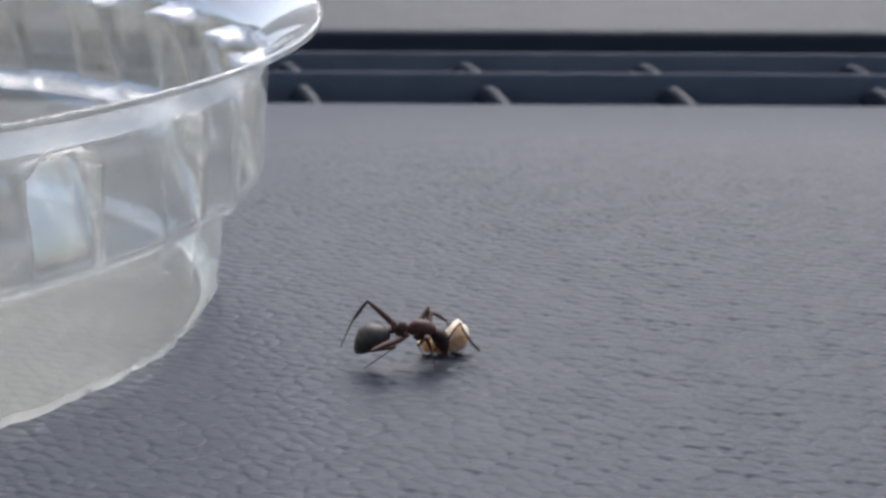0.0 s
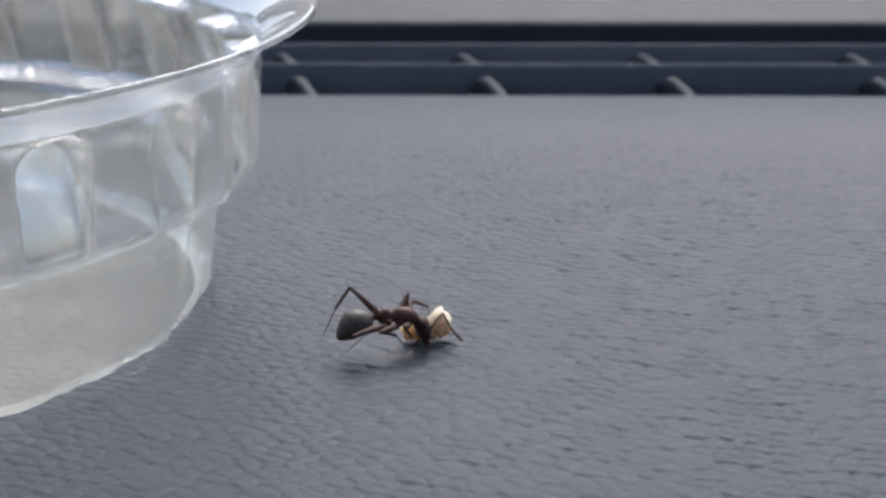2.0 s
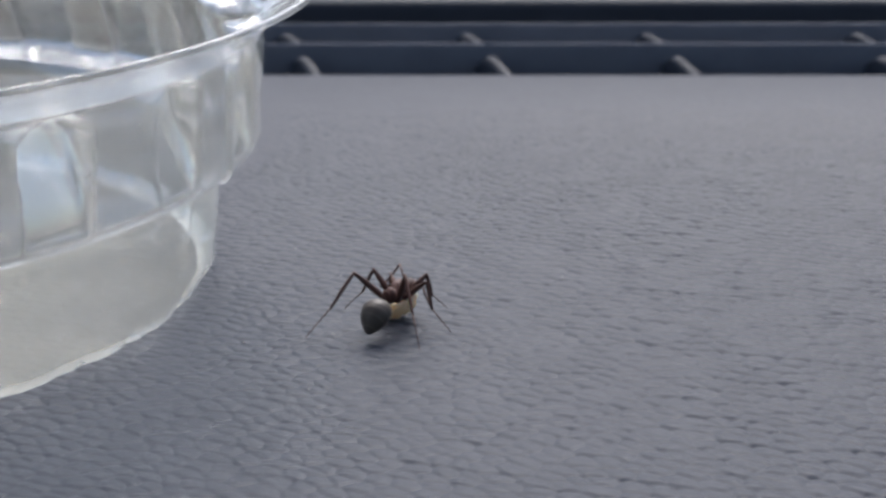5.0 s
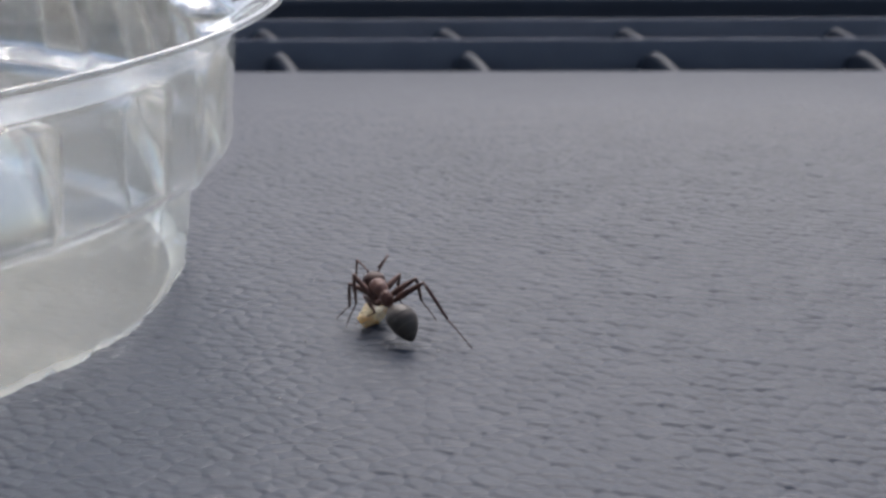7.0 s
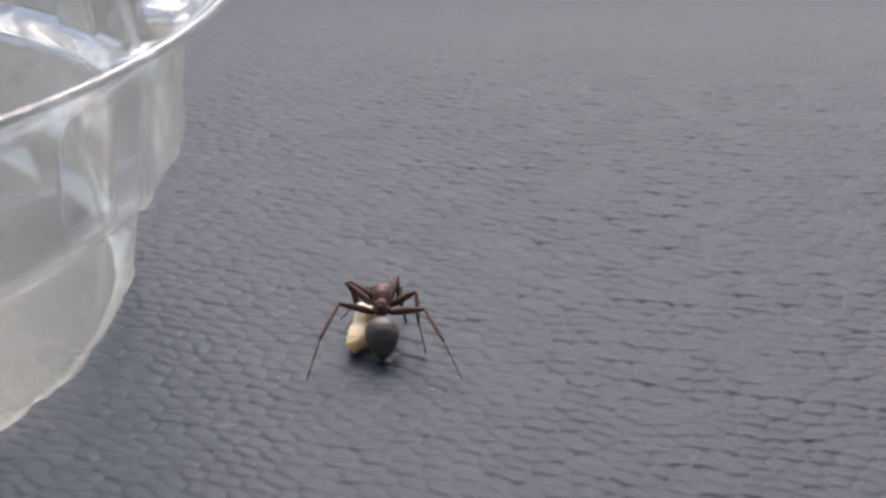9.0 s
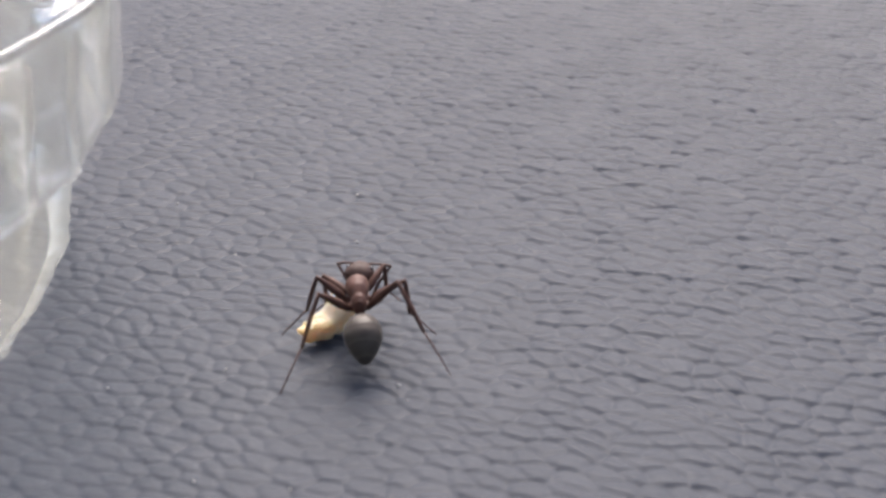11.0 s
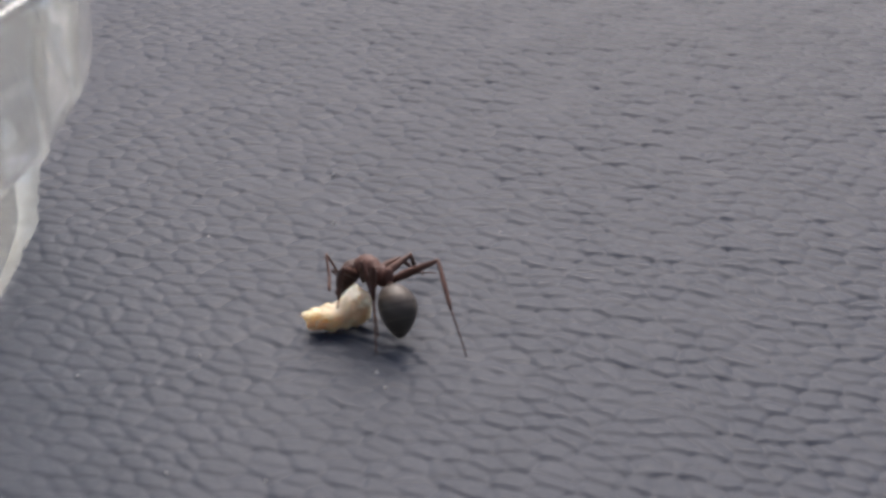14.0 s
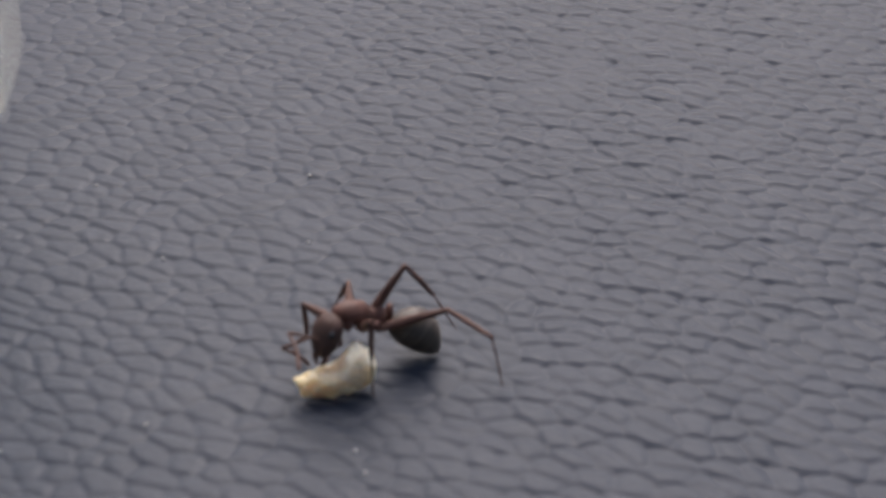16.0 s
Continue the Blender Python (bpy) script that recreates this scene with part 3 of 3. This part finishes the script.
# ---- dust on the dashboard ----
def dust():
    random.seed(4)
    for x, y, size in ((-8.45, 6.25, 0.06), (-3.44, 7.52, 0.06), (4.02, 5.53, 0.09), (4.32, 4.26, 0.07), (-4.32, -1.29, 0.07), (-0.51, -2.10, 0.06), (2.49, 19.75, 0.07), (10.43, 18.14, 0.07), (-6.73, 25.11, 0.07), (-3.49, 18.83, 0.06), (2.57, 25.51, 0.08)):
        bm = bmesh.new()
        bmesh.ops.create_icosphere(bm, subdivisions=2, radius=size * MM)
        for v in bm.verts:
            v.co *= 0.75 + 0.6 * random.random()
            v.co.z *= 0.6
        me = bpy.data.meshes.new("dust_speck")
        bm.to_mesh(me)
        bm.free()
        me.materials.append(DUST)
        ob = tagged(new("dust_speck", me), "tiny pale speck of dust on grey grained plastic", "dust", "dust on the dashboard")
        ob.location = (x * MM, y * MM, 0.02 * MM + float(dash_height(y)) * MM)


dust()

# ---- what moves: the ant turns about the crumb and drags it ----
# A stance: body x, y, z; yaw, pitch and roll of the thorax; yaw and pitch of head and abdomen; for each leg
# the toe's x and y, the knee's swing, the toe's z and the slope of the foot; both antennae; the crumb's x, y and yaw.
PLACE, TURN, HEAD, GASTER, ANTENNA_L, ANTENNA_R, CRUMB_ROWS = [], [], [], [], [], [], []
FEET = {leg: [] for leg in ("LF", "LM", "LH", "RF", "RM", "RH")}


def stance(t, body, tilt, head, gaster, antennae, crumb, **feet):
    for table, row in ((PLACE, body), (TURN, tilt), (HEAD, head), (GASTER, gaster), (ANTENNA_L, antennae[0]), (ANTENNA_R, antennae[1]), (CRUMB_ROWS, crumb)):
        table.append((t, *row))
    for leg, row in feet.items():
        FEET[leg].append((t, *row))


stance(0, body=(1.24, 7.08, 2.1), tilt=(9, -7, 3), head=(23, -55), gaster=(-10, 41),
       LF=(3.33, 10.01, -0.42, 0.63, 65.32), LM=(2.52, 9.85, 0.03, 0.09, 47.05), LH=(-3.21, 10, -0.38, 0.05, 62.92), RF=(2.38, 5.54, 0.4, 0.26, 50.41), RM=(1.71, 8.1, 0.2, 0.05, 44.78), RH=(-1.66, 6.23, -0.85, 0.08, 33),
       antennae=((40, 30, 0), (35, 105, 0)), crumb=(2.95, 9.32, 10))
stance(0.5, body=(0.84, 7.89, 2.09), tilt=(8, -8, 3), head=(23, -54), gaster=(-9, 41),
       LF=(2.93, 10.81, -0.41, 0.63, 64.99), LM=(2.03, 10.69, 0.07, 0.1, 47.22), LH=(-3.63, 10.83, -0.38, 0.05, 62.79), RF=(2, 6.39, 0.4, 0.24, 49.95), RM=(1.29, 8.9, 0.2, 0.05, 44.72), RH=(-2.06, 7.04, -0.85, 0.08, 33),
       antennae=((40, 30, 0), (35, 105, 0)), crumb=(2.53, 10.08, 10))
stance(1, body=(0.61, 7.74, 2.06), tilt=(14, -9, 3), head=(22, -52), gaster=(21, 27),
       LF=(2.67, 10.72, -0.38, 0.61, 64.47), LM=(1.7, 10.53, 0.1, 0.09, 46.86), LH=(-3.85, 10.68, -0.37, 0.05, 62.18), RF=(1.75, 6.27, 0.4, 0.23, 49.17), RM=(1.04, 8.79, 0.2, 0.05, 44.7), RH=(-2.29, 6.89, -0.85, 0.08, 33),
       antennae=((40, 30, 0), (36, 102, 0)), crumb=(2.26, 9.94, 10))
stance(1.5, body=(0.39, 7.82, 1.98), tilt=(5, -6, 3), head=(18, -57), gaster=(-16, 41),
       LF=(2.54, 10.81, -0.61, 0.65, 65.83), LM=(1.26, 10.48, 0.03, 0.08, 46.89), LH=(-4.01, 10.71, -0.4, 0.05, 59.85), RF=(1.55, 6.06, 0.4, 0.19, 48), RM=(0.76, 8.91, 0.2, 0.05, 44.5), RH=(-2.31, 7.93, 0.6, 0.14, 22.65),
       antennae=((40, 30, 0), (135, 37, 0)), crumb=(2.04, 9.58, 10))
stance(2, body=(0.45, 7.9, 2.01), tilt=(14, -10, 2), head=(11, -55), gaster=(18, 30),
       LF=(2.43, 11.02, -0.56, 0.6, 64.58), LM=(1.26, 10.67, 0.1, 0.08, 46.75), LH=(-3.99, 10.41, -0.39, 0.05, 62.91), RF=(1.32, 6.27, 0.4, 0.16, 47.11), RM=(0.84, 8.2, 0.2, 0.07, 43.54), RH=(-2.44, 7.57, -1.36, 0.12, 42.26),
       antennae=((40, 30, 0), (37, 109, 0)), crumb=(2.09, 9.91, 10))
stance(2.5, body=(0.39, 7.97, 2.08), tilt=(8, -7, 3), head=(4, -52), gaster=(-7, 40),
       LF=(2.42, 11.01, -0.65, 0.63, 64.61), LM=(1.1, 10.86, 0.1, 0.11, 48.11), LH=(-3.99, 10.5, -0.4, 0.05, 63.46), RF=(1.68, 6.48, 0.4, 0.16, 47.08), RM=(1, 8.75, 0.2, 0.05, 42.49), RH=(-2.54, 7.09, -0.85, 0.08, 33.08),
       antennae=((45, 145, 26), (0, -30, -40)), crumb=(1.82, 9.81, 8))
stance(3, body=(0.74, 8.78, 2.16), tilt=(14, -7, 2), head=(22, -28), gaster=(3, 34),
       LF=(2.35, 11.66, -0.34, 0.75, 64.52), LM=(-0.38, 10.49, 0.23, 0.05, 65.71), LH=(-3.99, 11.02, -0.55, 0.05, 63.26), RF=(2.54, 7.31, 0.4, 0.05, 42.94), RM=(0.92, 9.17, 0.2, 0.05, 45), RH=(-2.16, 7.93, -0.85, 0.08, 33),
       antennae=((9, 12, 154), (0, -30, -40)), crumb=(1.84, 10.12, 30))
stance(3.5, body=(0.46, 8.94, 1.95), tilt=(12, -7, 2), head=(10, -50), gaster=(5, 38),
       LF=(1.63, 12.37, -0.39, 0.42, 62.61), LM=(0.88, 11.79, -0.15, 0.07, 46.12), LH=(-7.15, 9.67, 0.04, 0.16, 31.09), RF=(2.16, 6.64, 0.4, 0.05, 45), RM=(1.04, 9.98, 0.2, 0.05, 44.24), RH=(-2.4, 7.94, -0.88, 0.08, 27.92),
       antennae=((56, 39, 156), (0, -30, -40)), crumb=(1.2, 10.01, 15))
stance(4, body=(0.23, 8.54, 1.9), tilt=(27, -3, 0), head=(30, -29), gaster=(-6, 29),
       LF=(1.42, 11.69, -0.87, 0.82, 66.1), LM=(-1.18, 10.98, 0.07, 0.05, 44.98), LH=(-5.31, 8.79, -0.57, 0.05, 49.81), RF=(3.02, 8.02, 1.2, 0.05, 45), RM=(1.7, 5.95, 0.8, 0.05, 45), RH=(-2.57, 7, 1.84, 0.08, 28.45),
       antennae=((46, 115, 2), (-7, -18, -49)), crumb=(0.57, 10.31, 35))
stance(6.5, body=(0.25, 10.01, 2.03), tilt=(107, 5, -3), head=(-4, -30), gaster=(9, 34),
       LF=(-2.1, 11.68, 0, 0.05, 45), LM=(-2.6, 7.24, -0.36, 0.54, 18.49), LH=(-0.75, 6.85, -0.03, 0.05, 28.59), RF=(1.74, 12.5, 0.13, 0.11, 47.72), RM=(3.57, 10.35, -0.02, 0.05, 30.95), RH=(5.59, 5.94, 0.01, 0.06, 38.3),
       antennae=((62, -10, 0), (76, 46, 35)), crumb=(-0.11, 10.51, 62))
stance(7, body=(0.86, 8.92, 2.24), tilt=(111, 8, -3), head=(-17, -13), gaster=(18, 34),
       LF=(-1.78, 10.88, 0, 0.05, 45), LM=(-1.21, 9.42, 0.31, 0.05, 66.61), LH=(-0.5, 9.82, 0.47, 0.05, 37.55), RF=(2.12, 11.71, 0.21, 0.31, 53.26), RM=(3.97, 10.26, 0.28, 0.05, 55.99), RH=(5.85, 5.68, 0.08, 0.05, 42.46),
       antennae=((40, 30, 0), (57, 50, 57)), crumb=(0.36, 10.45, 66))
stance(7.5, body=(0.49, 9.78, 2.16), tilt=(120, -2, -3), head=(-5, -44), gaster=(21, 36),
       LF=(-1.06, 9.11, 0, 0.05, 45), LM=(-2.01, 8.68, 0, 0.05, 45), LH=(-0.33, 6.55, 0, 0.05, 45), RF=(1.44, 12.15, 0.16, 0.51, 58.01), RM=(3.96, 10.33, -0.05, 0.05, 67.74), RH=(5.8, 5.95, -0.19, 0.05, 44.31),
       antennae=((44, 15, -56), (-27, 136, -46)), crumb=(0.39, 10.56, 68))
stance(8, body=(0.61, 9.92, 2.16), tilt=(125, 2, -3), head=(7, -57), gaster=(-3, 11),
       LF=(-0.99, 9.42, 0, 0.05, 45), LM=(-1.8, 8.64, 0, 0.05, 45), LH=(-0.08, 6.54, 0, 0.05, 45), RF=(1.12, 12.58, 0.06, 0.48, 57.55), RM=(4.1, 9.55, -0.38, 0.05, 63.22), RH=(5.68, 6.03, -0.13, 0.05, 45.91),
       antennae=((49, -2, 46), (125, 21, 0)), crumb=(0.1, 11.15, 66))
stance(8.5, body=(1.6, 10.38, 2.34), tilt=(88, 10, 0), head=(-3, -22), gaster=(9, 36),
       LF=(-0.14, 13.44, 0, 0.05, 45), LM=(-0.42, 11.86, 0.41, 0.05, 42.76), LH=(-1.21, 9.61, -0.77, 0.05, 58.16), RF=(3.46, 13.38, 0, 0.05, 45), RM=(3.61, 9.81, 0.08, 0.12, 47.08), RH=(3.83, 8.18, 0.26, 0.05, 43.65),
       antennae=((57, 46, 93), (40, 30, 0)), crumb=(0.5, 10.62, 75))
stance(9, body=(1.8, 11.97, 1.89), tilt=(87, 5, 0), head=(0, -55), gaster=(3, 32),
       LF=(-0.31, 13.56, -0.11, 0.16, 49.43), LM=(-0.11, 12.45, 0.41, 0.05, 52.02), LH=(-2.01, 6.76, 0.37, 0.19, 55.38), RF=(3.11, 14.26, -0.2, 0.08, 46.47), RM=(3.88, 9.48, -0.53, 0.05, 69.12), RH=(5.47, 6.07, -0.5, 0.21, 45.28),
       antennae=((40, 30, 0), (40, 30, 0)), crumb=(0.68, 10.96, 72))
stance(11.5, body=(2.64, 9.36, 2.28), tilt=(95, 2, -1), head=(-17, 0), gaster=(1, 32),
       LF=(0.54, 11.75, 0, 0.05, 45), LM=(0.65, 11.02, 0.3, 0.16, 12.57), LH=(0.43, 6.78, 0, 0.05, 45), RF=(3.97, 11.93, 0.01, 0.05, 40.82), RM=(4.96, 8.59, 0.45, 0.26, 54.71), RH=(7.49, 7.57, 0.65, 0.05, 44.47),
       antennae=((60, -20, 0), (60, -20, 0)), crumb=(1.15, 10.05, 32))
stance(12, body=(3.25, 11.12, 2.04), tilt=(104, 4, -1), head=(0, -55), gaster=(-13, 28),
       LF=(0.86, 12.71, 0, 0.05, 45), LM=(0.67, 11.22, -0.69, 0.24, 44.97), LH=(1.66, 7.81, 0, 0.05, 45), RF=(4.28, 13.85, 0, 0.05, 45), RM=(4.88, 12.15, -0.18, 0.05, 40.92), RH=(7.32, 8.37, -0.11, 0.05, 6.57),
       antennae=((40, 30, 0), (40, 30, 0)), crumb=(1.57, 10, 22))
stance(12.5, body=(3.54, 10.91, 1.97), tilt=(108, -1, 1), head=(0, -55), gaster=(-16, 40),
       LF=(0.91, 11.88, 0, 0.05, 45), LM=(0.89, 10.91, -0.7, 0.18, 42.57), LH=(2.58, 7.2, 0, 0.05, 45), RF=(4.05, 13.62, 0, 0.05, 45), RM=(5.37, 11.88, -0.01, 0.05, 40.53), RH=(7.51, 7.84, -0.33, 0.05, 13.03),
       antennae=((40, 30, 0), (40, 30, 0)), crumb=(1.74, 9.75, 12))
stance(13, body=(3.67, 10.94, 2.02), tilt=(112, -8, 7), head=(14, -53), gaster=(9, 62),
       LF=(2.37, 8.8, 0, 0.15, 59.45), LM=(2.87, 8.54, -0.06, 0.65, 60.33), LH=(3.2, 7.41, 0, 0.05, 45), RF=(6.2, 13.6, 0.32, 0.12, 43.89), RM=(6.04, 9.4, -0.66, 0.05, 73.17), RH=(7.75, 6.95, -0.86, 0.05, 64.27),
       antennae=((6, 83, -18), (40, 30, 0)), crumb=(2.08, 9.76, 6))
stance(13.5, body=(3.81, 10.32, 2.04), tilt=(123, -5, 8), head=(7, -64), gaster=(3, 60),
       LF=(2.38, 8.92, 0, 0.17, 65.43), LM=(4.12, 7.54, -0.02, 0.59, 58.91), LH=(3.61, 6.9, 0, 0.05, 45), RF=(6.21, 13.47, 0.38, 0.19, 42.89), RM=(7.13, 13.39, 0.48, 0.05, 29.19), RH=(7.75, 6.6, -0.7, 0.11, 64.96),
       antennae=((39, 98, -68), (40, 30, 0)), crumb=(2.29, 9.62, 6))
stance(14, body=(4.06, 10.41, 2.08), tilt=(119, -9, 8), head=(30, -52), gaster=(1, 66),
       LF=(2.34, 8.97, 0, 0.16, 70.83), LM=(4.16, 7.45, 0.17, 0.57, 58.33), LH=(4.05, 6.97, 0, 0.05, 45), RF=(6.48, 13.6, 0.39, 0.05, 42.64), RM=(7.03, 13.73, 0.29, 0.05, 24.89), RH=(7.82, 6.38, -0.67, 0.11, 64.73),
       antennae=((136, 46, -38), (40, 30, 0)), crumb=(2.51, 9.38, 8))
stance(14.5, body=(4.68, 8.95, 2.16), tilt=(159, 8, 3), head=(32, -45), gaster=(18, 34),
       LF=(2.05, 8.33, 0, 0.34, 56.97), LM=(4.26, 8.26, -0.08, 0.37, 49.58), LH=(8.99, 5.98, 0, 0.05, 53.82), RF=(2.31, 10.44, 0, 0.05, 45), RM=(4.92, 11.73, 0.39, 0.05, 42.39), RH=(10.07, 9.53, 0.25, 0.05, 53.67),
       antennae=((55, 95, 14), (40, 30, 0)), crumb=(2.8, 9.11, 12))
stance(15, body=(4.57, 9.69, 2.32), tilt=(196, 14, 5), head=(11, -67), gaster=(-15, 29),
       LF=(3.97, 10.12, 0, 0.05, 45), LM=(4.55, 9.23, 0, 0.05, 31.22), LH=(8.92, 8.56, 0, 0.08, 66.73), RF=(3.21, 11.83, 0.24, 0.36, 55.8), RM=(4.22, 13.77, 0.52, 0.05, 36.46), RH=(9.2, 14.03, -0.13, 0.05, 32.46),
       antennae=((44, 115, 6), (40, 30, 0)), crumb=(3.1, 8.92, 12))
stance(15.5, body=(4.1, 10.3, 2.29), tilt=(208, 10, 5), head=(10, -58), gaster=(-26, 28),
       LF=(3.14, 10.26, 0.61, 0.06, 78.91), LM=(4.63, 8.19, 0, 0.14, 83.52), LH=(9.72, 9.42, 0.22, 0.05, 70.52), RF=(1.49, 11.88, 0, 0.05, 45), RM=(3.39, 14.59, 0.2, 0.05, 43.23), RH=(8.19, 12.53, 0.25, 0.15, 59.78),
       antennae=((78, 124, -35), (40, 30, 0)), crumb=(3.21, 9.16, 14))
stance(16, body=(4.35, 10.47, 2.26), tilt=(211, 21, 10), head=(6, -74), gaster=(-17, 25),
       LF=(3.36, 11.42, 0, 0.05, 45), LM=(4.77, 8.49, 0, 0.08, 84.4), LH=(9.53, 8.84, -1.45, 0.13, 78.05), RF=(1.7, 11.82, 0, 0.05, 45), RM=(3.52, 14.61, 0.23, 0.05, 42.38), RH=(8.05, 12.56, 0.18, 0.15, 62.56),
       antennae=((103, 133, -44), (40, 30, 0)), crumb=(3.47, 9.01, 14))


def glide(rows, t):
    """The values of rows at t: smooth, with no overshoot, between the times given."""
    if t <= rows[0][0]:
        return list(rows[0][1:])
    if t >= rows[-1][0]:
        return list(rows[-1][1:])
    k = next(i for i in range(len(rows) - 1) if rows[i][0] <= t <= rows[i + 1][0])
    a, b = rows[k], rows[k + 1]
    h = b[0] - a[0]
    s = (t - a[0]) / h
    out = []
    for c in range(1, len(a)):
        d = (b[c] - a[c]) / h

        def slope(i):
            if i == 0 or i == len(rows) - 1:
                return 0.0
            p, q, r = rows[i - 1], rows[i], rows[i + 1]
            m, n = (q[c] - p[c]) / (q[0] - p[0]), (r[c] - q[c]) / (r[0] - q[0])
            return 0.0 if m * n <= 0 else 2 * m * n / (m + n)

        m0, m1 = slope(k), slope(k + 1)
        out.append(a[c] + h * s * (m0 + s * (3 * d - 2 * m0 - m1 + s * (m0 + m1 - 2 * d))))
    return out


REST = {"F": (2.4, 2.0), "M": (-0.1, 3.4), "H": (-4.3, 3.6)}


def steps(times):
    """Plain walking steps under the gliding body, for the stretches between stances."""
    made = []
    for k, t in enumerate(times):
        x, y, _ = glide(PLACE, t)
        yaw = radians(glide(TURN, t)[0])
        for leg, table in FEET.items():
            s = 1 if leg[0] == "L" else -1
            rx, ry = REST[leg[1]]
            lifted = 0.5 if (k + "FMH".index(leg[1]) + (s > 0)) % 2 else 0.05
            made.append((table, (t, x + rx * math.cos(yaw) - s * ry * math.sin(yaw), y + rx * math.sin(yaw) + s * ry * math.cos(yaw), 0, lifted, 45)))
    for table, row in made:
        table.append(row)
        table.sort()


steps((4.6, 5.05, 5.5, 5.95))
steps((9.5, 10.0, 10.5, 11.0))


def limb_pose(a, b):
    """The pose of a limb from a to b, in mm, its x along it."""
    x = (b - a).normalized()
    y = Vector((0, 0, 1)).cross(x)
    y = y.normalized() if y.length > 1e-4 else Vector((0, 1, 0))
    m = Matrix((x, y, x.cross(y))).transposed().to_4x4()
    m.translation = a * MM
    return m


def turn(yaw, pitch):
    return pose(0, 0, 0, 0, 0, yaw) @ pose(0, 0, 0, 0, -pitch, 0)


def motions():
    keys = sorted({round(k * 0.25, 2) for k in range(65)})
    rows = {}

    def key(ob, t, m):
        rows.setdefault(ob, []).append((t, m))

    for t in keys:
        x, y, z = glide(PLACE, t)
        yaw, pitch, roll = glide(TURN, t)
        root = pose(x * MM, y * MM, 0, 0, 0, yaw)
        inverse = root.inverted()
        torso = pose(0, 0, z * MM) @ turn(0, pitch) @ pose(0, 0, 0, roll)
        key(ANT, t, root)
        key(ANT_PARTS["thorax"], t, torso)
        key(ANT_PARTS["petiole"], t, torso)
        key(ANT_PARTS["head"], t, torso @ Matrix.Translation(NECK * MM) @ turn(*glide(HEAD, t)))
        key(ANT_PARTS["gaster"], t, torso @ Matrix.Translation(WAIST * MM) @ turn(*glide(GASTER, t)))
        for side, table in (("L", ANTENNA_L), ("R", ANTENNA_R)):
            s = 1 if side == "L" else -1
            out, up, twist = glide(table, t)
            key(ANT_PARTS["antenna" + side], t, pose(1.05 * MM, s * 0.22 * MM, 0.3 * MM) @ turn(s * out, up) @ pose(0, 0, 0, twist))
        for leg, table in FEET.items():
            fx, fy, swing, fz, slope = glide(table, t)
            s = 1 if leg[0] == "L" else -1
            hx, hy, hz = HIPS[leg[1]]
            femur, tibia, tarsus = LENGTHS[leg[1]]
            hip = (root @ torso @ Vector((hx * MM, s * hy * MM, hz * MM))) / MM
            toe = Vector((fx, fy, fz))
            out = toe - hip
            out.z = 0
            out.normalize()
            ankle = toe - out * tarsus * math.cos(radians(slope)) + Vector((0, 0, tarsus * math.sin(radians(slope))))
            v = ankle - hip
            d = min(max(v.length, abs(femur - tibia) + 0.3), 0.985 * (femur + tibia))
            u = v.normalized()
            ankle = hip + u * d
            along = (femur**2 - tibia**2 + d * d) / (2 * d)
            rise = math.sqrt(max(femur**2 - along**2, 0))
            up = (Vector((0, 0, 1)) - u * u.z).normalized()
            knee = hip + u * along + rise * (up * math.cos(swing) + u.cross(up) * math.sin(swing))
            tip = ankle + (toe - ankle).normalized() * tarsus
            # no toe sinks into the dashboard
            tip.z = max(tip.z, 0.06)
            for ob, a, b in zip(ANT_PARTS[leg], (hip, knee, ankle), (knee, ankle, tip)):
                key(ob, t, inverse @ limb_pose(a, b))
        cx, cy, spin = glide(CRUMB_ROWS, t)
        key(CRUMB_THING, t, pose(cx * MM, cy * MM, 0.03 * MM, 0, 0, spin))
    for ob, some in rows.items():
        walk(ob, some)


motions()
